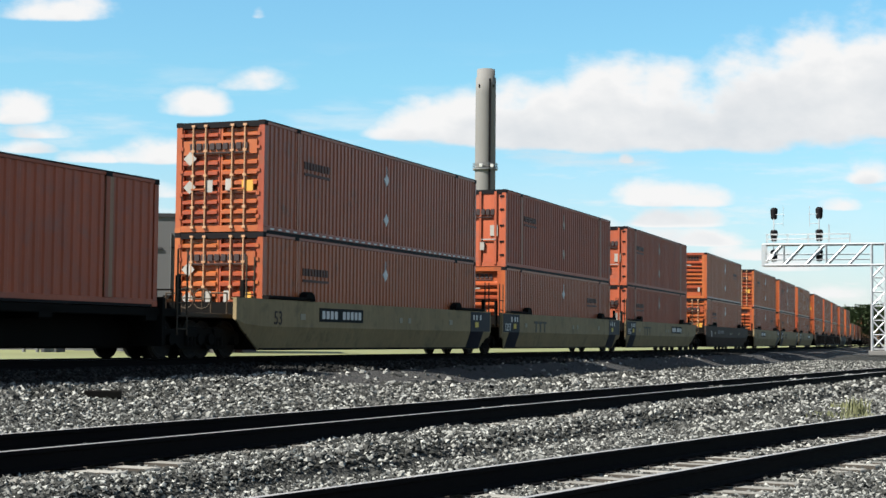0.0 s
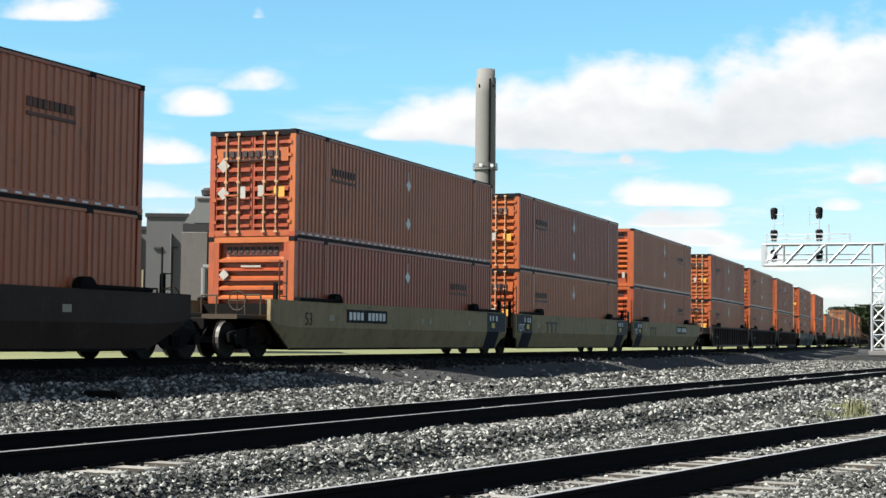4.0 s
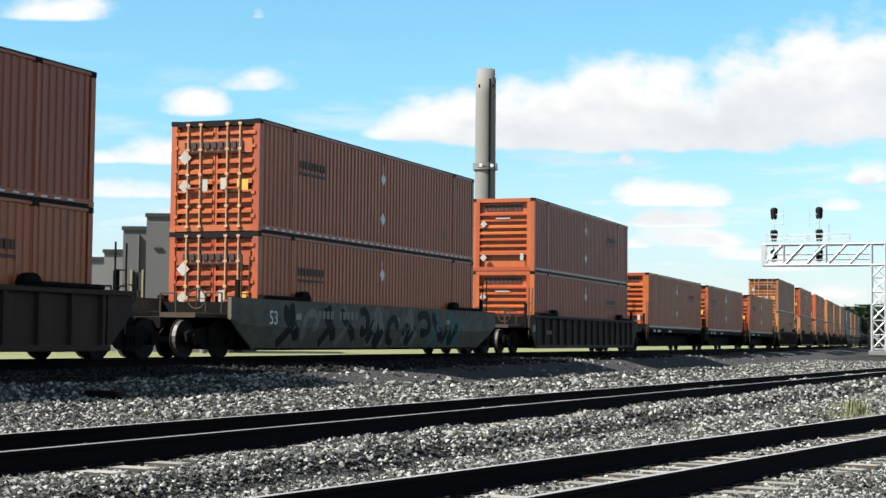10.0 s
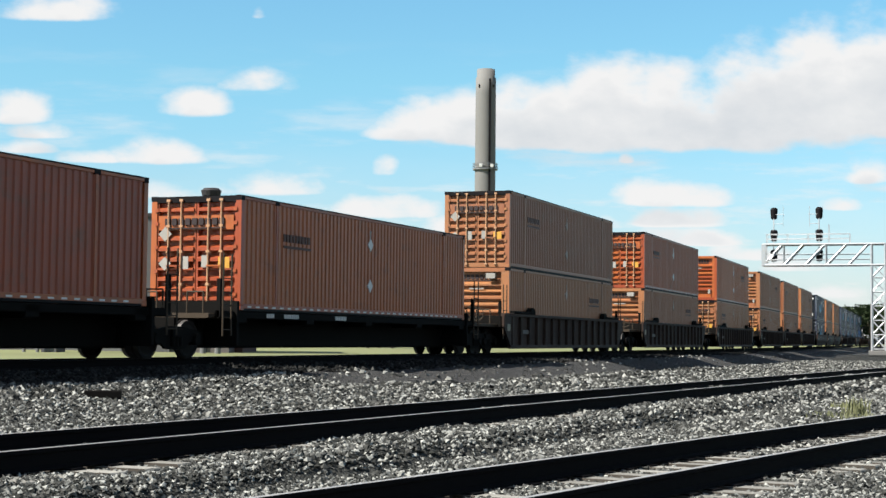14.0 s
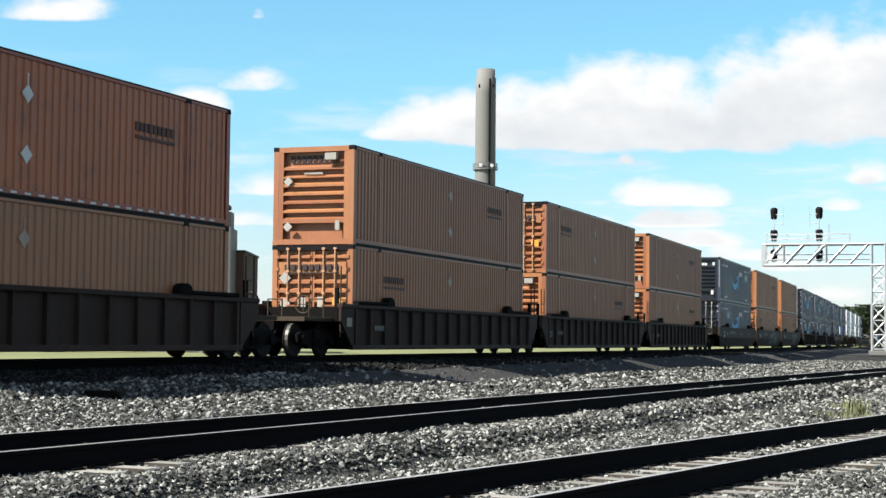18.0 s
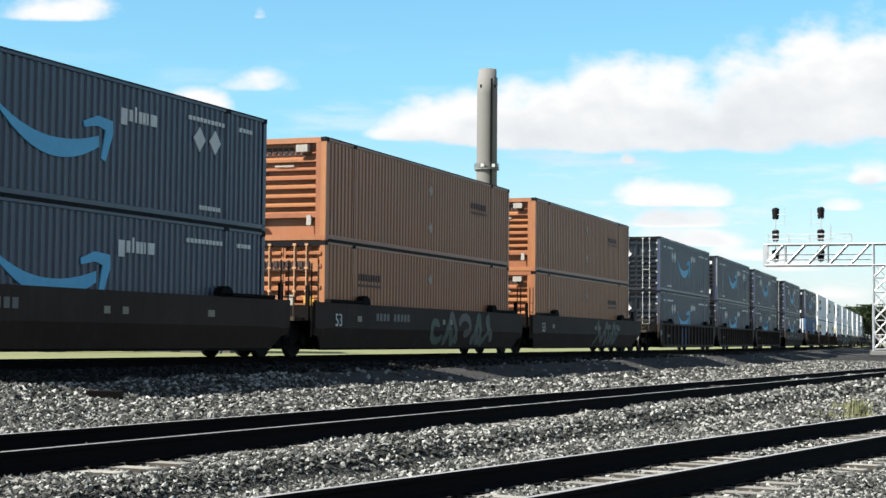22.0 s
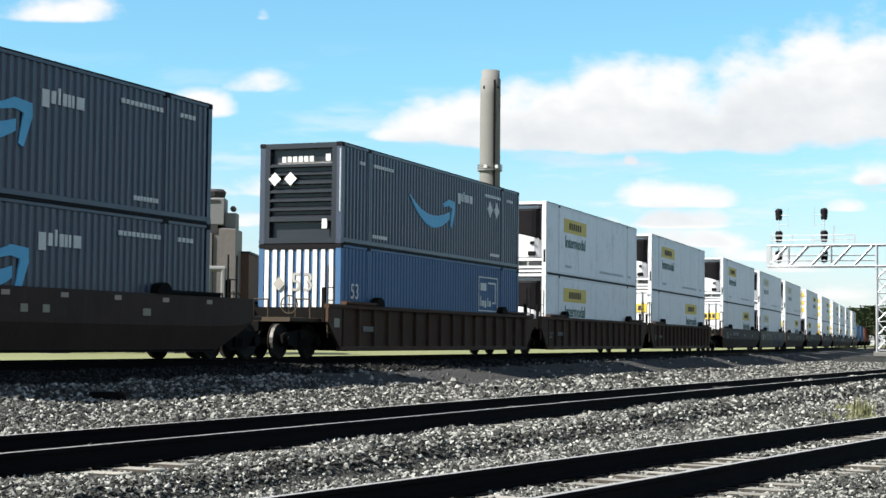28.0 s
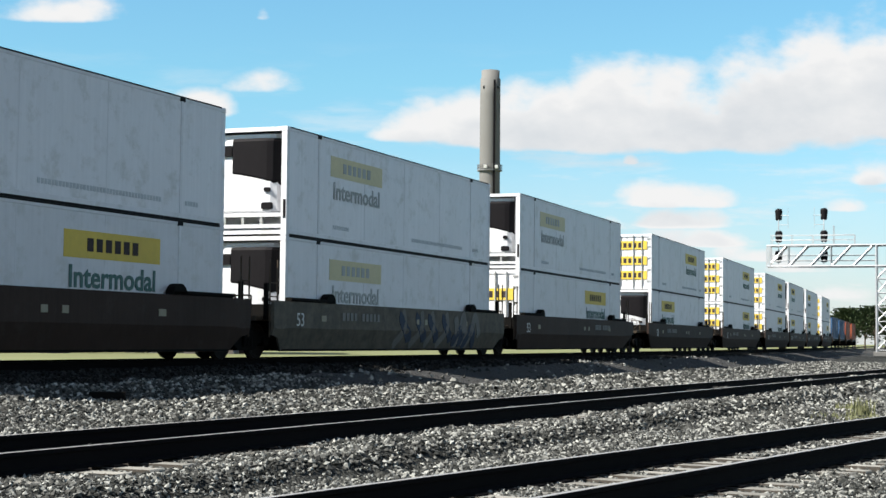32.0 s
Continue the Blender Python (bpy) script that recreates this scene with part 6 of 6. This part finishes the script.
    t = thing("low_brick_shed", "low dark brick shed beside the hopper", "building")
    a, c = span(404, 432, 121)
    part("wall", Shape().box(a, c, 121, 130, 0.0, level(447, 420, 121)), BRICK, t)
    part("roof_edge", Shape().box(a, c + 0.1, 120.9, 130, level(447, 420, 121), level(443, 420, 121)), ROOF_DARK, t)
    w = thing("pipe_bend", "pale bent process pipe in front of the works", "pipework")
    d = 112.0
    x0, x1 = span(362, 388, d)
    zq = level(474, 375, d)
    part("riser", Shape().tube((x0, d, 0.0), (x0, d, zq), 0.22, 10), PALE_WALL, w)
    part("riser", Shape().tube((x1, d, 0.0), (x1, d, zq), 0.22, 10), PALE_WALL, w)
    part("crossover", Shape().tube((x0 - 0.1, d, zq), (x1 + 0.1, d, zq), 0.22, 10), PALE_WALL, w)

    h = thing("brick_building", "old dark brick building with a low gable roof", "building")
    d = 150.0
    a, c = span(-90, 37, d)
    z = level(362, 10, d)
    part("wall", Shape().box(a, c, d, d + 14, 0.0, z), BRICK, h)
    v = [(a - 0.3, d - 0.4, z), (c + 0.5, d - 0.4, z), (c + 0.5, d + 14.4, z), (a - 0.3, d + 14.4, z), (a - 0.3, d + 7, z + 2.0), (c - 0.4, d + 7, z + 1.1)]
    part("roof", Shape().add(v, [(0, 1, 5, 4), (2, 3, 4, 5), (1, 2, 5), (3, 0, 4), (0, 3, 2, 1)]), material("brown_roof", (0.20, 0.165, 0.13), 0.8), h)
    part("roof_vent", Shape().box(span(14, 24, d)[0], span(14, 24, d)[1], d + 3, d + 3.6, z, level(338, 18, d), c=0.05), ROOF_DARK, h)
    for x0 in (-10, 2, 22):
        for y0 in (375, 400):
            q, w = span(x0, x0 + 7, d)
            wi = part("window", Shape().box(q, w, d - 0.03, d + 0.1, level(y0 + 15, x0, d), level(y0, x0, d)), material("dusty_glass", (0.06, 0.065, 0.07), 0.2), h)
            part("window_sill", Shape().box(q - 0.1, w + 0.1, d - 0.14, d + 0.02, level(y0 + 17, x0, d), level(y0 + 15, x0, d)), PALE_WALL, wi)
    a, c = span(36, 104, 152)
    part("side_wing", Shape().box(a, c, 152, 162, 0.0, level(420, 70, 152)), BRICK, h)

    k = thing("thin_stack", "thin grey steel exhaust stack", "chimney")
    xm, r = span(77, 81, 145)
    part("pipe", Shape().tube((xm, 145, 0), (xm, 145, level(312, 77, 145)), 0.20, 12), material("dull_steel", (0.24, 0.26, 0.28), 0.5, 0.4), k)
    part("cap_ring", Shape().tube((xm, 145, level(314, 77, 145)), (xm, 145, level(311, 77, 145)), 0.24, 12), DARK_TRIM, k)

    p = thing("pipe_rack", "white process pipes beside a grey tank", "pipework")
    d = 110.0
    for x0, y0 in ((46, 428), (70, 432)):
        q, _ = span(x0, x0, d)
        part("pipe", Shape().tube((q, d, 0), (q, d, level(y0, x0, d)), 0.13, 10), PALE_WALL, p)
    q, w = span(46, 92, d)
    part("pipe", Shape().tube((q, d, level(428, 60, d)), (w, d, level(428, 60, d)), 0.13, 10), PALE_WALL, p)
    q, w = span(74, 101, d)
    part("tank", Shape().box(q, w, d + 0.3, d + 3, 0.0, level(460, 80, d), c=0.1), GREY_WALL, p)


works()

# ---- trees ----


def tree(x, y, tall, wide, seed, trunk_share=0.3, leaves=1500):
    rng = np.random.default_rng(seed)
    t = thing("tree", "leafy green tree beyond the railway", "tree", "trees beyond the tracks")
    t.matrix_basis = Matrix.Translation((x, y, 0.1))
    s = Shape()
    s.tube((0, 0, -0.2), (0.1, 0, tall * 0.45), 0.02 * tall + 0.05, 8, r2=0.012 * tall)
    tips = []
    for i in range(7):
        a = i * 2.4 + rng.uniform(-0.4, 0.4)
        e = (math.cos(a) * wide * rng.uniform(0.3, 0.75), math.sin(a) * wide * rng.uniform(0.3, 0.75), tall * rng.uniform(0.45, 0.9))
        s.tube((0.05, 0, tall * rng.uniform(0.22, 0.42)), e, 0.010 * tall, 6, r2=0.004 * tall)
        tips.append(e)
    tips.append((0, 0, tall * 0.9))
    part("trunk", s, material("bark", (0.09, 0.07, 0.05), 0.9), t)
    n = leaves
    c = np.array(tips)[rng.integers(0, len(tips), n)]
    p = c + rng.normal(0, 1, (n, 3)) * np.array([wide * 0.27, wide * 0.27, tall * 0.12])
    p[:, 2] = np.clip(p[:, 2], tall * trunk_share * 0.6, tall)
    size = tall * rng.uniform(0.015, 0.04, n)
    v, f = [], []
    for q, r in zip(p, size):
        d = rng.normal(0, 1, 3)
        d /= np.linalg.norm(d)
        e = np.cross(d, (0.3, 0.5, 0.8))
        k = len(v)
        v += [q + d * r, q + e * r, q - d * r * 0.9, q - e * r]
        f.append((k, k + 1, k + 2, k + 3))
    mesh_object("crown", v, f, LEAF, t)


for i, (px, py, d, wide) in enumerate(((1486, 552, 330, 3.2), (1504, 545, 340, 4.2), (1522, 549, 350, 4.0), (1540, 541, 345, 4.4), (1558, 546, 355, 4.4), (1578, 540, 350, 4.6), (1600, 544, 360, 4.6), (1470, 558, 360, 3.0), (1405, 527, 300, 3.0), (1490, 546, 320, 2.2),
                                       (575, 470, 200, 2.2), (592, 478, 205, 1.6), (652, 474, 190, 2.0), (672, 470, 195, 2.2), (696, 478, 190, 1.8))):
    tree((px - 784) / 2800 * d, d, level(py, px, d), wide, i)

# ---- small things on the ballast ----


def weed(x, y, wide, tall, blades, seed):
    rng = np.random.default_rng(seed)
    v, f = [], []
    for _ in range(blades):
        bx, by = x + rng.normal(0, wide * 0.4), y + rng.normal(0, wide * 0.5)
        bz = float(height(np.array([bx]), np.array([by]))[0]) - 0.01
        a, lean, h = rng.uniform(0, 6.3), rng.uniform(0.05, 0.5), tall * rng.uniform(0.4, 1.0)
        w = 0.012
        k = len(v)
        dx, dy = math.cos(a), math.sin(a)
        v += [(bx - dy * w, by + dx * w, bz), (bx + dy * w, by - dx * w, bz), (bx + dx * lean * h * 0.4 + dy * w * 0.7, by + dy * lean * h * 0.4 - dx * w * 0.7, bz + h * 0.6),
              (bx + dx * lean * h * 0.4 - dy * w * 0.7, by + dy * lean * h * 0.4 + dx * w * 0.7, bz + h * 0.6), (bx + dx * lean * h, by + dy * lean * h, bz + h)]
        f += [(k, k + 1, k + 2, k + 3), (k + 3, k + 2, k + 4)]
    ob = mesh_object("weed_tuft", v, f, material("dry_weed", (0.129, 0.1333, 0.0645), 0.85, grain=0.3))
    return tagged(ob, "dry yellow-green weeds growing in the ballast", "weeds", "weeds in the ballast", "stuff")


weed(7.35, 28.6, 0.9, 0.13, 320, 1)
weed(7.75, 29.6, 0.28, 0.45, 110, 2)
weed(8.3, 32.5, 0.6, 0.2, 120, 3)

plank = thing("broken_tie", "short dark piece of broken tie lying on the ballast", "wood")
part("timber", Shape().box(-0.30, 0.30, -0.09, 0.09, -0.02, 0.12, c=0.015), IRON, plank)
plank.matrix_basis = Matrix.Translation((-5.66, 26.56, float(height(np.array([-5.66]), np.array([26.56]))[0]) + 0.02)) @ Matrix.Rotation(0.1, 4, "Z")
stick = thing("pale_stick", "thin pale stick lying on the ballast", "stick")
part("rod", Shape().tube((-0.7, 0, 0.02), (0.7, 0.2, 0.06), 0.02, 6), PALE, stick)
stick.matrix_basis = Matrix.Translation((12.2, 44.0, float(height(np.array([12.2]), np.array([44.0]))[0]) + 0.03))


def later_wheelsets():
    """Wheelsets that came with copied cars, each with the first one on its side of the truck."""
    known = {ob for ob, _ in ROLLERS} | {ob for ob, _ in ROLLING}
    first = {x > 0: ob for ob, x in ROLLING}
    return [(ob, first[ob.location.x > 0]) for ob in scene.objects if ob.name.startswith("wheelset") and ob not in known]


def motions():
    for ob, front, half, z in MOVING:
        walk(ob, train_rows(front, half, z))
    for ob, x in ROLLING:
        walk(ob, turning_rows(x))
    # the other wheelsets roll alike
    for ob, first in ROLLERS + later_wheelsets():
        ob.rotation_mode = "QUATERNION"
        ob.animation_data_create()
        ob.animation_data.action = first.animation_data.action
        ob.animation_data.action_slot = first.animation_data.action_slot


motions()
